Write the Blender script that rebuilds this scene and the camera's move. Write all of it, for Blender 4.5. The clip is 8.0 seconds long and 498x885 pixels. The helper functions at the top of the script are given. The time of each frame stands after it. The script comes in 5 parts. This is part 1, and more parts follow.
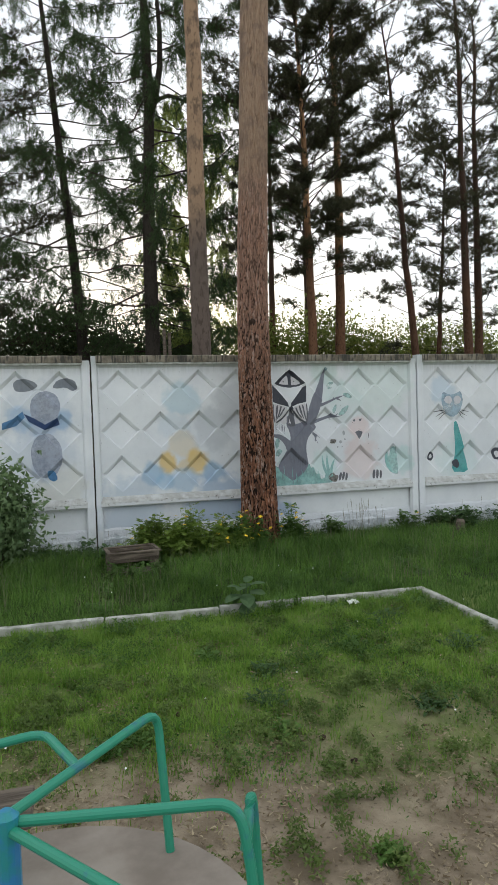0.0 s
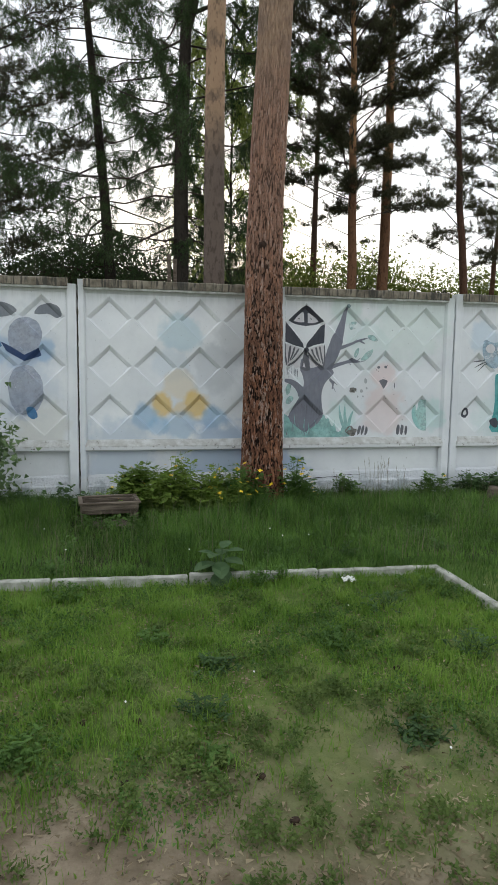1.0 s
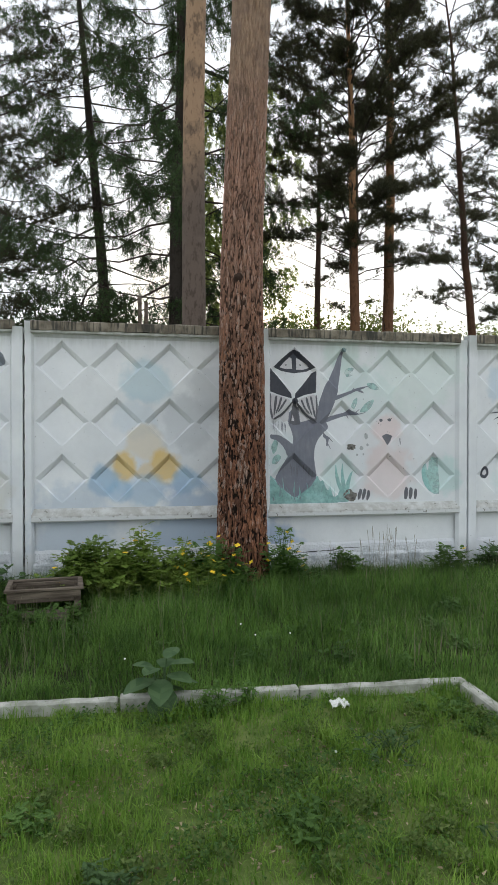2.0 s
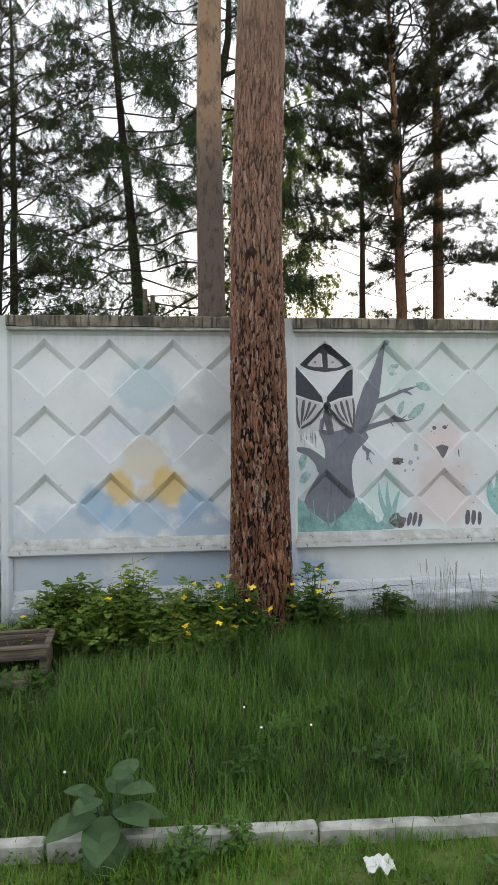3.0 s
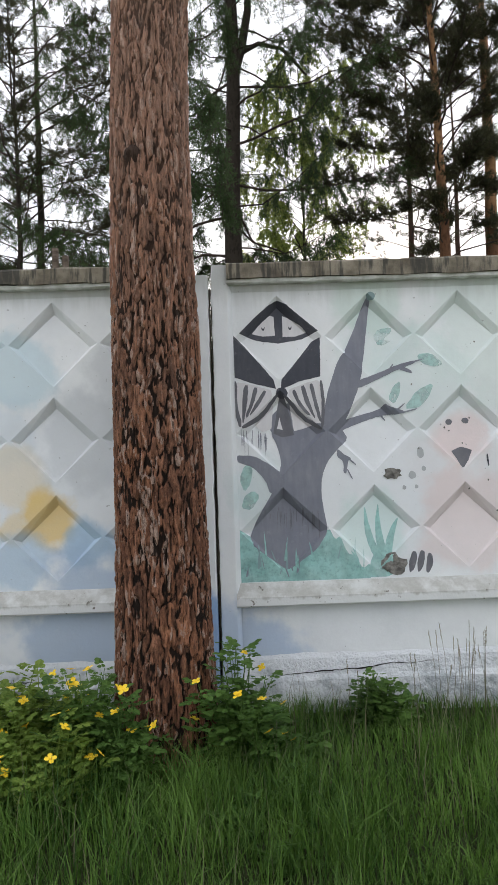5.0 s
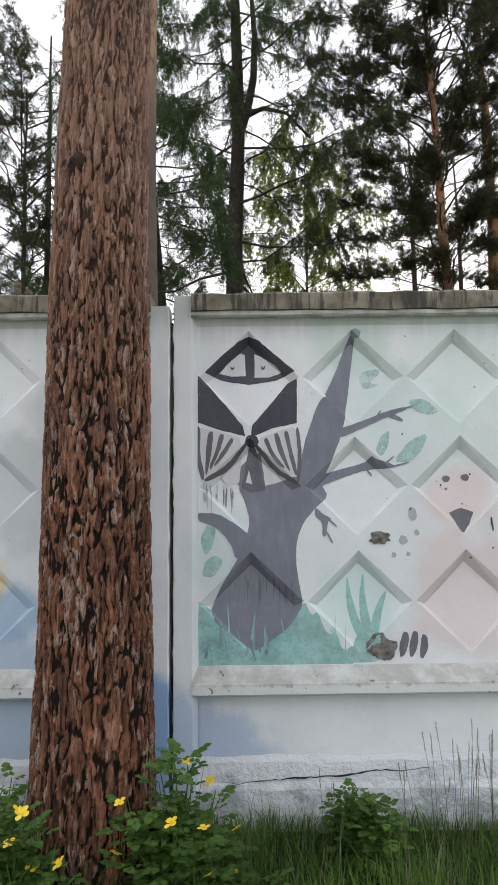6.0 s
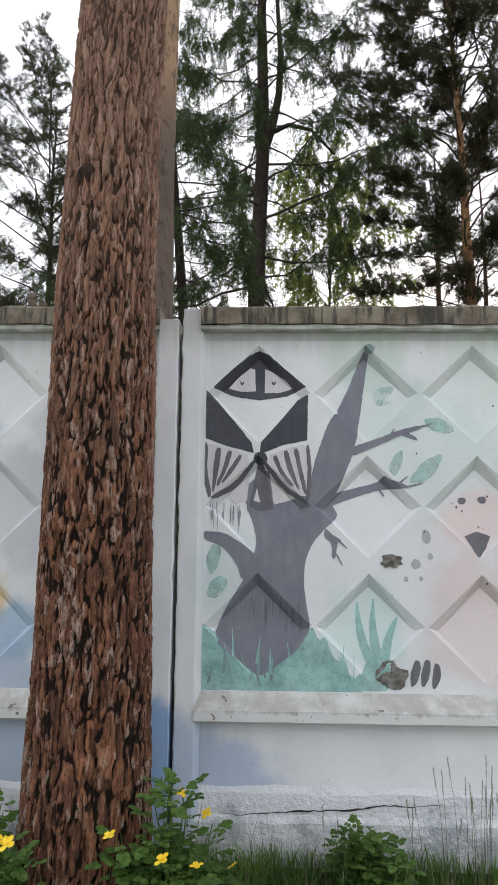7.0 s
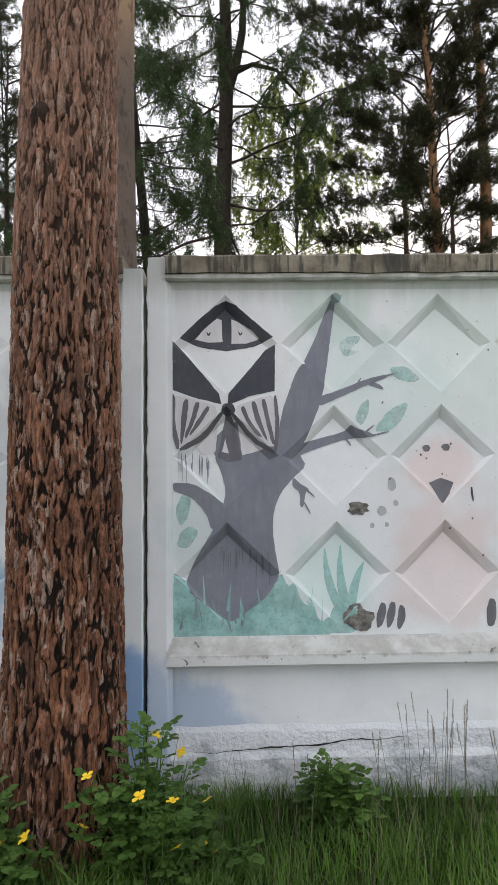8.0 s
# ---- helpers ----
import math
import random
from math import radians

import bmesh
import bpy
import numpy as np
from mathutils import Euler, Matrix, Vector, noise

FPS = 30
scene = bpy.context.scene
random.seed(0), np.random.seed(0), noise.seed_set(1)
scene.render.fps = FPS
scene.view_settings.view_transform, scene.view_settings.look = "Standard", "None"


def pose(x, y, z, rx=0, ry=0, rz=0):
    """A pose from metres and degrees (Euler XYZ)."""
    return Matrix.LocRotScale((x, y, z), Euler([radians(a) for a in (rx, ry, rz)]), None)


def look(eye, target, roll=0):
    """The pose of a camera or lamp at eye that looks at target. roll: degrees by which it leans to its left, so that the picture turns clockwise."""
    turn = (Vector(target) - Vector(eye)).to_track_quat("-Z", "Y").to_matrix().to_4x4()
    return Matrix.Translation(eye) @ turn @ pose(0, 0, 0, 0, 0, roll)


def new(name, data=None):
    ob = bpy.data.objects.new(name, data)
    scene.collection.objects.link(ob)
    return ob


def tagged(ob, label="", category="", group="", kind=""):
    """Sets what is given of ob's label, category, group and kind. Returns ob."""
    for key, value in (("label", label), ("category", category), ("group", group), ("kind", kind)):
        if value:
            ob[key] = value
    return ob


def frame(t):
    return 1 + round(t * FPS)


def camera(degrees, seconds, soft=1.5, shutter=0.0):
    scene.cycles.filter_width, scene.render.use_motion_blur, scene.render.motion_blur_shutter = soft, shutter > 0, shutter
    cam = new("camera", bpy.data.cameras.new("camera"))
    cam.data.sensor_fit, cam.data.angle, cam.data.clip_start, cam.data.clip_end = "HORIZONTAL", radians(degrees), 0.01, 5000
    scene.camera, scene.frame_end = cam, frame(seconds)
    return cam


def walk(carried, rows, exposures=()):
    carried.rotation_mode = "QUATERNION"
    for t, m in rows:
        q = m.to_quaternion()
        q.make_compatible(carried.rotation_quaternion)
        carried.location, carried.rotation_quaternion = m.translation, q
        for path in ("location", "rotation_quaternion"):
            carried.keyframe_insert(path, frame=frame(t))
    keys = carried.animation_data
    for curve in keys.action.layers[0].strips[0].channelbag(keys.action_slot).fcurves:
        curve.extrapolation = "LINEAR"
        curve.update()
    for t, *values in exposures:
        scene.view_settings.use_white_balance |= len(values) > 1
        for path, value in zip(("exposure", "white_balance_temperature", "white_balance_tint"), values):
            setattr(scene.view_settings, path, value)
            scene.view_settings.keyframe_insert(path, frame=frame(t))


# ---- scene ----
import itertools

cam = camera(42.4, 8.0, soft=1.05)
PATH = [
    (0, 0.019, 0.035, 1.644, 87.960, 1.860, -15.600),
    (0.5, 0.308, 0.520, 1.537, 83.200, -2.210, -13.040),
    (1, 0.698, 0.893, 1.509, 83.710, -0.730, -11.770),
    (1.5, 1.037, 1.452, 1.441, 88.060, 0.510, -10.790),
    (1.7, 1.135, 1.674, 1.429, 89.220, -0.570, -10.970),
    (2.8, 1.609, 2.873, 1.390, 89.460, 2.850, -9.150),
    (3, 1.707, 3.107, 1.388, 90.920, 0.750, -6.400),
    (3.5, 1.966, 3.575, 1.392, 91.890, 1.870, -10.200),
    (4, 2.322, 4.018, 1.400, 94.990, 1.990, -5.160),
    (4.5, 2.596, 4.455, 1.388, 91.960, -0.440, -4.700),
    (4.7, 2.660, 4.605, 1.381, 91.880, 0.900, -2.520),
    (5.8, 2.913, 5.226, 1.376, 95.050, 2.245, 0.940),
    (6, 2.950, 5.309, 1.380, 97.135, 0.735, -0.160),
    (6.5, 2.993, 5.362, 1.403, 98.385, -1.260, 0.475),
    (7, 3.013, 5.392, 1.403, 98.415, -0.510, 1.635),
    (7.5, 3.024, 5.396, 1.397, 96.430, 1.020, 1.785),
    (8, 3.019, 5.389, 1.393, 94.230, 0.695, -1.000),
]
walk(cam, [(t, pose(*p)) for t, *p in PATH], [(0.0, 0.20, 6580, 5.5), (1.5, 0.26, 6560, 5.5), (3.0, 0.37, 6620, 8), (4.5, 0.50, 6680, 9.5), (6.5, 0.54, 6730, 10.5), (8.0, 0.56, 6780, 12)])

# ---- sky and sun: low evening sun behind the woods, thin bright cloud ----
SUN_EL, SUN_AZ = 13.0, 13.0            # degrees; azimuth from +y towards +x
world = bpy.data.worlds.new("sky")
scene.world = world
world.use_nodes = True
wn, wl = world.node_tree.nodes, world.node_tree.links
bg = wn["Background"]
sky = wn.new("ShaderNodeTexSky")
sky.sky_type, sky.sun_disc = "NISHITA", False
sky.sun_elevation, sky.sun_rotation = radians(SUN_EL), radians(SUN_AZ)
sky.dust_density = 1.0
cloud = wn.new("ShaderNodeTexNoise")
cloud.inputs["Scale"].default_value, cloud.inputs["Detail"].default_value = 2.2, 5
veil = wn.new("ShaderNodeMapRange")
veil.inputs[1].default_value, veil.inputs[2].default_value = 0.3, 0.7
veil.inputs[3].default_value, veil.inputs[4].default_value = 0.64, 0.95
wl.new(cloud.outputs["Fac"], veil.inputs[0])
mix = wn.new("ShaderNodeMix")
mix.data_type = "RGBA"
wl.new(veil.outputs[0], mix.inputs[0])
wl.new(sky.outputs[0], mix.inputs[6])
mix.inputs[7].default_value = (8.6, 8.9, 9.6, 1)
wl.new(mix.outputs[2], bg.inputs[0])
bg.inputs[1].default_value = 0.12
sun = new("sun", bpy.data.lights.new("sun", "SUN"))
sun.data.energy, sun.data.angle, sun.data.color = 0.8, radians(10), (1.0, 0.86, 0.68)
e, a = radians(SUN_EL), radians(SUN_AZ)
sun_way = Vector((math.cos(e) * math.sin(a), math.cos(e) * math.cos(a), math.sin(e)))
sun.matrix_world = look(sun_way * 60, (0, 0, 0))


# ---- materials ----
class Mat:
    """A node material with short calls for its usual nodes."""

    def __init__(self, name, rough=0.8, metal=0.0, spec=0.3):
        self.m = bpy.data.materials.new(name)
        self.m.use_nodes = True
        self.n, self.l = self.m.node_tree.nodes, self.m.node_tree.links
        self.b = self.n["Principled BSDF"]
        self.b.inputs["Roughness"].default_value = rough
        self.b.inputs["Metallic"].default_value = metal
        self.b.inputs["Specular IOR Level"].default_value = spec
        self.co = self.n.new("ShaderNodeTexCoord").outputs["Object"]

    def put(self, value, socket):
        if isinstance(value, bpy.types.NodeSocket):
            self.l.new(value, socket)
        elif isinstance(value, (tuple, list)):
            socket.default_value = (*value[:3], 1) if socket.type == "RGBA" else value[:3]
        else:
            socket.default_value = value

    def world(self):
        return self.n.new("ShaderNodeNewGeometry").outputs["Position"]

    def scaled(self, s, off=(0, 0, 0), src=None):
        k = self.n.new("ShaderNodeMapping")
        self.l.new(src or self.co, k.inputs[0])
        k.inputs["Scale"].default_value = s
        k.inputs["Location"].default_value = off
        return k.outputs[0]

    def noise(self, scale, detail=4, rough=0.55, src=None, dist=0.0):
        k = self.n.new("ShaderNodeTexNoise")
        self.l.new(src or self.co, k.inputs["Vector"])
        k.inputs["Scale"].default_value, k.inputs["Detail"].default_value = scale, detail
        k.inputs["Roughness"].default_value, k.inputs["Distortion"].default_value = rough, dist
        return k.outputs["Fac"]

    def ramp(self, f, a, b, lo=0.0, hi=1.0):
        k = self.n.new("ShaderNodeMapRange")
        k.interpolation_type = "SMOOTHSTEP"
        self.put(f, k.inputs[0])
        for i, v in enumerate((a, b, lo, hi)):
            k.inputs[1 + i].default_value = v
        return k.outputs[0]

    def mix(self, f, a, b):
        k = self.n.new("ShaderNodeMix")
        k.data_type = "RGBA"
        self.put(f, k.inputs[0]), self.put(a, k.inputs[6]), self.put(b, k.inputs[7])
        return k.outputs[2]

    def math(self, op, a, b=0.0):
        k = self.n.new("ShaderNodeMath")
        k.operation = op
        self.put(a, k.inputs[0]), self.put(b, k.inputs[1])
        return k.outputs[0]

    def dist(self, p, src=None):
        k = self.n.new("ShaderNodeVectorMath")
        k.operation = "DISTANCE"
        self.put(src or self.co, k.inputs[0]), self.put(p, k.inputs[1])
        return k.outputs["Value"]

    def xyz(self, src=None):
        k = self.n.new("ShaderNodeSeparateXYZ")
        self.l.new(src or self.co, k.inputs[0])
        return k.outputs

    def attr(self, name):
        k = self.n.new("ShaderNodeAttribute")
        k.attribute_name = name
        return k.outputs["Fac"]

    def island(self):
        return self.n.new("ShaderNodeNewGeometry").outputs["Random Per Island"]

    def random(self):
        return self.n.new("ShaderNodeObjectInfo").outputs["Random"]

    def color(self, c):
        self.put(c, self.b.inputs["Base Color"])
        return self

    def bump(self, h, strength=0.4, distance=0.01):
        k = self.n.new("ShaderNodeBump")
        k.inputs["Strength"].default_value, k.inputs["Distance"].default_value = strength, distance
        self.l.new(h, k.inputs["Height"])
        self.l.new(k.outputs[0], self.b.inputs["Normal"])
        return self

    def leafy(self, c, share=0.35):
        """Lets part of the light pass through thin leaves."""
        t = self.n.new("ShaderNodeBsdfTranslucent")
        self.put(c, t.inputs[0])
        k = self.n.new("ShaderNodeMixShader")
        k.inputs[0].default_value = share
        self.l.new(self.b.outputs[0], k.inputs[1])
        self.l.new(t.outputs[0], k.inputs[2])
        self.l.new(k.outputs[0], self.n["Material Output"].inputs[0])
        return self


def simple(name, c1, c2, scale=8.0, rough=0.8, bump=0.3, spec=0.3, metal=0.0):
    m = Mat(name, rough, metal, spec)
    f = m.noise(scale, 5)
    m.color(m.mix(m.ramp(f, 0.3, 0.7), c1, c2))
    m.bump(m.noise(scale * 6, 4), bump, 0.004)
    return m.m


def panel_paint(name, blobs):
    """White masonry paint over concrete with soft sprayed patches (x, z, radius, colour, share) in panel coordinates."""
    m = Mat(name, 0.62, 0, 0.35)
    flat = m.scaled((1, 0, 1))
    base = m.mix(m.ramp(m.noise(1.3, 5), 0.3, 0.7), (0.72, 0.745, 0.775), (0.81, 0.83, 0.84))
    wob = m.noise(5, 4, src=flat)
    for x, z, r, c, share in blobs:
        d = m.math("ADD", m.dist((x, 0, z), flat), m.math("MULTIPLY", m.math("SUBTRACT", wob, 0.5), r * 1.5))
        base = m.mix(m.ramp(d, r * 0.68, r * 1.2, share, 0.0), base, c)
    z = m.xyz()[2]
    # damp dirt along the foot and under the coping
    streak = m.noise(1.0, 5, 0.6, src=m.scaled((14, 1, 1.2)))
    foot = m.math("MULTIPLY", m.ramp(m.math("ADD", z, m.math("MULTIPLY", m.noise(6, 5), 0.25)), 0.22, 0.48, 1, 0), 0.55)
    base = m.mix(foot, base, (0.40, 0.42, 0.42))
    head = m.math("MULTIPLY", m.ramp(m.math("ADD", z, m.math("MULTIPLY", streak, 0.25)), 2.38, 2.56, 0, 1), 0.5)
    base = m.mix(head, base, (0.34, 0.37, 0.33))
    spots = m.ramp(m.noise(38, 2), 0.73, 0.76)
    base = m.mix(m.math("MULTIPLY", spots, 0.6), base, (0.25, 0.25, 0.24))
    fine = m.ramp(m.noise(3.5, 6, 0.7), 0.35, 0.75)
    base = m.mix(m.math("MULTIPLY", fine, 0.18), base, (0.45, 0.46, 0.47))
    m.color(base)
    m.bump(m.math("ADD", m.noise(55, 5, 0.65), m.math("MULTIPLY", m.noise(9, 3), 0.8)), 0.35, 0.004)
    return m.m


PALE_BLUE, YELLOW, PINK, SKYB = (0.42, 0.56, 0.68), (0.74, 0.52, 0.17), (0.72, 0.55, 0.53), (0.28, 0.46, 0.64)
PANEL_MATS = {
    "A": panel_paint("fence_paint_sun", [(1.2, 1.94, 0.25, (0.42, 0.60, 0.68), 0.55), (1.10, 1.60, 0.22, PALE_BLUE, 0.25), (1.17, 1.34, 0.19, YELLOW, 0.32), (0.98, 1.10, 0.15, YELLOW, 0.85), (1.17, 1.05, 0.10, YELLOW, 0.5),
                                         (1.38, 1.11, 0.16, YELLOW, 0.85), (1.17, 0.86, 0.2, SKYB, 0.55), (0.79, 0.98, 0.15, SKYB, 0.75), (0.93, 0.86, 0.13, SKYB, 0.6), (1.60, 0.98, 0.15, SKYB, 0.75),
                                         (1.6, 1.55, 0.3, (0.52, 0.55, 0.58), 0.6), (1.9, 1.9, 0.3, (0.55, 0.57, 0.59), 0.6), (0.5, 0.5, 0.45, (0.40, 0.50, 0.62), 0.5), (1.7, 0.45, 0.5, (0.34, 0.45, 0.60), 0.75), (2.28, 0.36, 0.34, (0.20, 0.36, 0.62), 0.9)]),
    "B": panel_paint("fence_paint_tree", [(1.41, 1.50, 0.16, PINK, 0.6), (1.42, 1.02, 0.30, PINK, 0.5), (1.40, 1.28, 0.30, PINK, 0.12), (1.75, 2.2, 0.55, (0.62, 0.74, 0.69), 0.5), (0.9, 2.3, 0.2, (0.50, 0.66, 0.58), 0.5), (1.2, 1.85, 0.3, (0.58, 0.71, 0.69), 0.4), (0.28, 1.2, 0.2, (0.48, 0.62, 0.62), 0.4), (0.05, 0.25, 0.4, (0.34, 0.46, 0.64), 0.7),
                                          (0.95, 2.05, 0.22, (0.50, 0.64, 0.62), 0.35), (2.05, 1.0, 0.2, (0.42, 0.66, 0.62), 0.5), (0.9, 1.0, 0.2, (0.48, 0.68, 0.64), 0.5)]),
    "L": panel_paint("fence_paint_figure", [(1.7, 1.8, 0.45, (0.55, 0.60, 0.66), 0.5), (1.7, 1.3, 0.4, (0.52, 0.58, 0.66), 0.5), (1.9, 0.9, 0.3, (0.62, 0.60, 0.50), 0.4), (1.7, 1.1, 0.15, (0.25, 0.33, 0.5), 0.5), (1.95, 1.72, 0.13, (0.22, 0.40, 0.62), 0.6), (1.45, 1.74, 0.16, (0.22, 0.40, 0.62), 0.5), (1.72, 1.62, 0.16, (0.30, 0.42, 0.60), 0.5)]),
    "C": panel_paint("fence_paint_vase", [(0.45, 2.0, 0.2, PALE_BLUE, 0.5), (0.7, 0.95, 0.35, (0.5, 0.66, 0.64), 0.4)]),
    "P": panel_paint("fence_paint_plain", []),
}


def mural_paint(name, c, thin=0.25, cover=1.0):
    """Brushed wall paint; cover below 1 lets the wall show through where it is thin."""
    m = Mat(name, 0.6, 0, 0.3)
    f = m.ramp(m.noise(4, 6, 0.65), 0.3, 0.75)
    c2 = tuple(x * (1 - thin) + 0.62 * thin for x in c)
    col = m.mix(f, c, c2)
    brush = m.ramp(m.noise(1, 4, 0.6, src=m.scaled((30, 1, 5))), 0.35, 0.7, 0, 0.30)
    col = m.mix(brush, col, tuple(x * 0.7 for x in c))
    col = m.mix(m.ramp(m.noise(26, 5, 0.7), 0.60, 0.72, 0, 0.35), col, tuple(x * 0.6 + 0.22 for x in c))
    m.color(col)
    if cover < 1:
        f = m.ramp(m.noise(9, 5, 0.65), 0.30, 0.66, cover, 1.0)
        m.put(m.math("MULTIPLY", f, m.ramp(m.noise(60, 3), 0.25, 0.5, 0.75, 1.0)), m.b.inputs["Alpha"])
    m.bump(m.noise(50, 4), 0.3, 0.003)
    return m.m


INK = {
    "dark": mural_paint("charcoal_mural_paint", (0.052, 0.056, 0.074), 0.07), "grey": mural_paint("grey_mural_paint", (0.12, 0.12, 0.14), 0.12),
    "trunk": mural_paint("slate_grey_mural_paint", (0.185, 0.195, 0.24), 0.14), "white": mural_paint("white_mural_paint", (0.66, 0.65, 0.67), 0.05),
    "teal": mural_paint("teal_mural_paint", (0.31, 0.58, 0.55), 0.25, 0.6), "paleteal": mural_paint("pale_teal_mural_paint", (0.40, 0.62, 0.59), 0.2, 0.15),
    "tealgrey": mural_paint("grey_teal_mural_paint", (0.20, 0.30, 0.31), 0.15), "palegrey": mural_paint("pale_grey_mural_paint", (0.40, 0.42, 0.43), 0.2), "slate": mural_paint("blue_grey_mural_paint", (0.20, 0.22, 0.25), 0.15),
    "mist": mural_paint("misty_blue_mural_paint", (0.36, 0.40, 0.49), 0.3, 0.45), "navy": mural_paint("navy_mural_paint", (0.02, 0.05, 0.14), 0.05),
    "blue": mural_paint("blue_mural_paint", (0.06, 0.20, 0.40), 0.15, 0.7), "sky": mural_paint("sky_blue_mural_paint", (0.36, 0.50, 0.60), 0.3, 0.3),
    "tealdark": mural_paint("bright_teal_mural_paint", (0.08, 0.40, 0.40), 0.15, 0.75),
}

m = Mat("weathered_coping_concrete", 0.9, 0, 0.2)
stain = m.noise(1.0, 5, 0.65, src=m.scaled((22, 3, 3)))
c = m.mix(m.ramp(m.noise(7, 6, 0.6), 0.3, 0.7), (0.115, 0.098, 0.075), (0.30, 0.268, 0.21))
c = m.mix(m.ramp(stain, 0.46, 0.6, 0, 0.85), c, (0.055, 0.055, 0.05))
c = m.mix(m.ramp(m.noise(4, 4), 0.6, 0.75, 0, 0.5), c, (0.15, 0.18, 0.11))
M_COPING = m.color(c).bump(m.noise(60, 6, 0.7), 0.7, 0.006).m

m = Mat("flaking_plinth_paint", 0.8, 0, 0.25)
fl = m.noise(4.5, 8, 0.7, src=m.scaled((1, 1, 1.4)))
c = m.mix(m.ramp(fl, 0.42, 0.56), (0.42, 0.45, 0.47), (0.70, 0.72, 0.74))
c = m.mix(m.ramp(m.noise(9, 6, 0.7), 0.55, 0.7, 0, 0.5), c, (0.22, 0.23, 0.22))
hi = m.ramp(m.math("ADD", m.xyz()[2], m.math("MULTIPLY", m.noise(5, 5, 0.65), 0.3)), 0.32, 0.38)
c = m.mix(hi, c, (0.70, 0.72, 0.745))
M_PLINTH = m.color(c).bump(m.math("ADD", fl, m.noise(45, 5)), 1.0, 0.016).m
M_CHIP = simple("broken_concrete", (0.09, 0.085, 0.08), (0.26, 0.25, 0.23), 26, 0.95, 1.0)

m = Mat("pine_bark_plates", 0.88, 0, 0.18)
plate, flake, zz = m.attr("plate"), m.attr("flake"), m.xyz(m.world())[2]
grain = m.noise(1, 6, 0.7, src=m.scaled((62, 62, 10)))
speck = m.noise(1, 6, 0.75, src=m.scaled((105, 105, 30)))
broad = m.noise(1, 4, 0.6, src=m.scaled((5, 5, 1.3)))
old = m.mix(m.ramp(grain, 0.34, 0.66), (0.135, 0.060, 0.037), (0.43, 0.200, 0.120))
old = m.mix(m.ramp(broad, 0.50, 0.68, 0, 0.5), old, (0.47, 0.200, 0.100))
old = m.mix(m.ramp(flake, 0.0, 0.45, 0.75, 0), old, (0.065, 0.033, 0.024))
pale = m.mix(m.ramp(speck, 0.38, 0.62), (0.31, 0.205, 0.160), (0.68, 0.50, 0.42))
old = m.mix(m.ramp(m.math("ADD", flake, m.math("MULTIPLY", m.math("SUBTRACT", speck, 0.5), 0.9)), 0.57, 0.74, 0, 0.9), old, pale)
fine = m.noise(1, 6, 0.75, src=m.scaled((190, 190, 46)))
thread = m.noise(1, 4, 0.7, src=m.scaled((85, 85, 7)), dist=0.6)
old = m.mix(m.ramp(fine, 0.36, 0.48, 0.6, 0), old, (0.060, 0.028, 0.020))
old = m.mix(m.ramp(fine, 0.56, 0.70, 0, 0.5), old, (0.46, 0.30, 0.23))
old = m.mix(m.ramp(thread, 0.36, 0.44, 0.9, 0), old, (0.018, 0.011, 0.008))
# tone by height is put into the colour: darker foot, paler upper stem
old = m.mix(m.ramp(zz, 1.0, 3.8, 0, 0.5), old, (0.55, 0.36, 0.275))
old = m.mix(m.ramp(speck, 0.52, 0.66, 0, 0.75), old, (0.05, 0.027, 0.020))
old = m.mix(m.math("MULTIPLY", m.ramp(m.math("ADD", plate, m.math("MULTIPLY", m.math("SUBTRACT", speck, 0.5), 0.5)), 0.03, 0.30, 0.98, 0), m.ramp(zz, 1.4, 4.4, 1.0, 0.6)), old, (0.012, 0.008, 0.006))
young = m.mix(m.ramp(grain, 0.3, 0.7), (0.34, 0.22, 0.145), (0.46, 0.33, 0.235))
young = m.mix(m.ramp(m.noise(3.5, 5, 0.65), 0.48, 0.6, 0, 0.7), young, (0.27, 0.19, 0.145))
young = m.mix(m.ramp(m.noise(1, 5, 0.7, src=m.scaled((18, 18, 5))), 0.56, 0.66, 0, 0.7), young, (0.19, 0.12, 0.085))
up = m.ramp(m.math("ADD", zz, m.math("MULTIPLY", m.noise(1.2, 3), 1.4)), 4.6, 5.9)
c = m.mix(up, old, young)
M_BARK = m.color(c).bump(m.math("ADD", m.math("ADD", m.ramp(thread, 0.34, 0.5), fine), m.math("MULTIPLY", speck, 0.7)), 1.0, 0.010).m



def bark(name, low, high, turn, rough=0.92):
    m = Mat(name, rough, 0, 0.12)
    crack = m.noise(1, 5, 0.7, src=m.scaled((14, 14, 6)))
    f = m.ramp(m.math("ADD", m.xyz(m.world())[2], m.math("MULTIPLY", m.noise(1.6, 4), 1.4)), turn, turn + 1.3)
    c = m.mix(f, low, high)
    c = m.mix(m.ramp(crack, 0.5, 0.62, 0, 0.6), c, tuple(x * 0.35 for x in low))
    c = m.mix(m.ramp(m.noise(3, 5, 0.65), 0.5, 0.65, 0, 0.5), c, tuple(x * 0.7 for x in low))
    return m.color(c).bump(crack, 0.9, 0.02).m


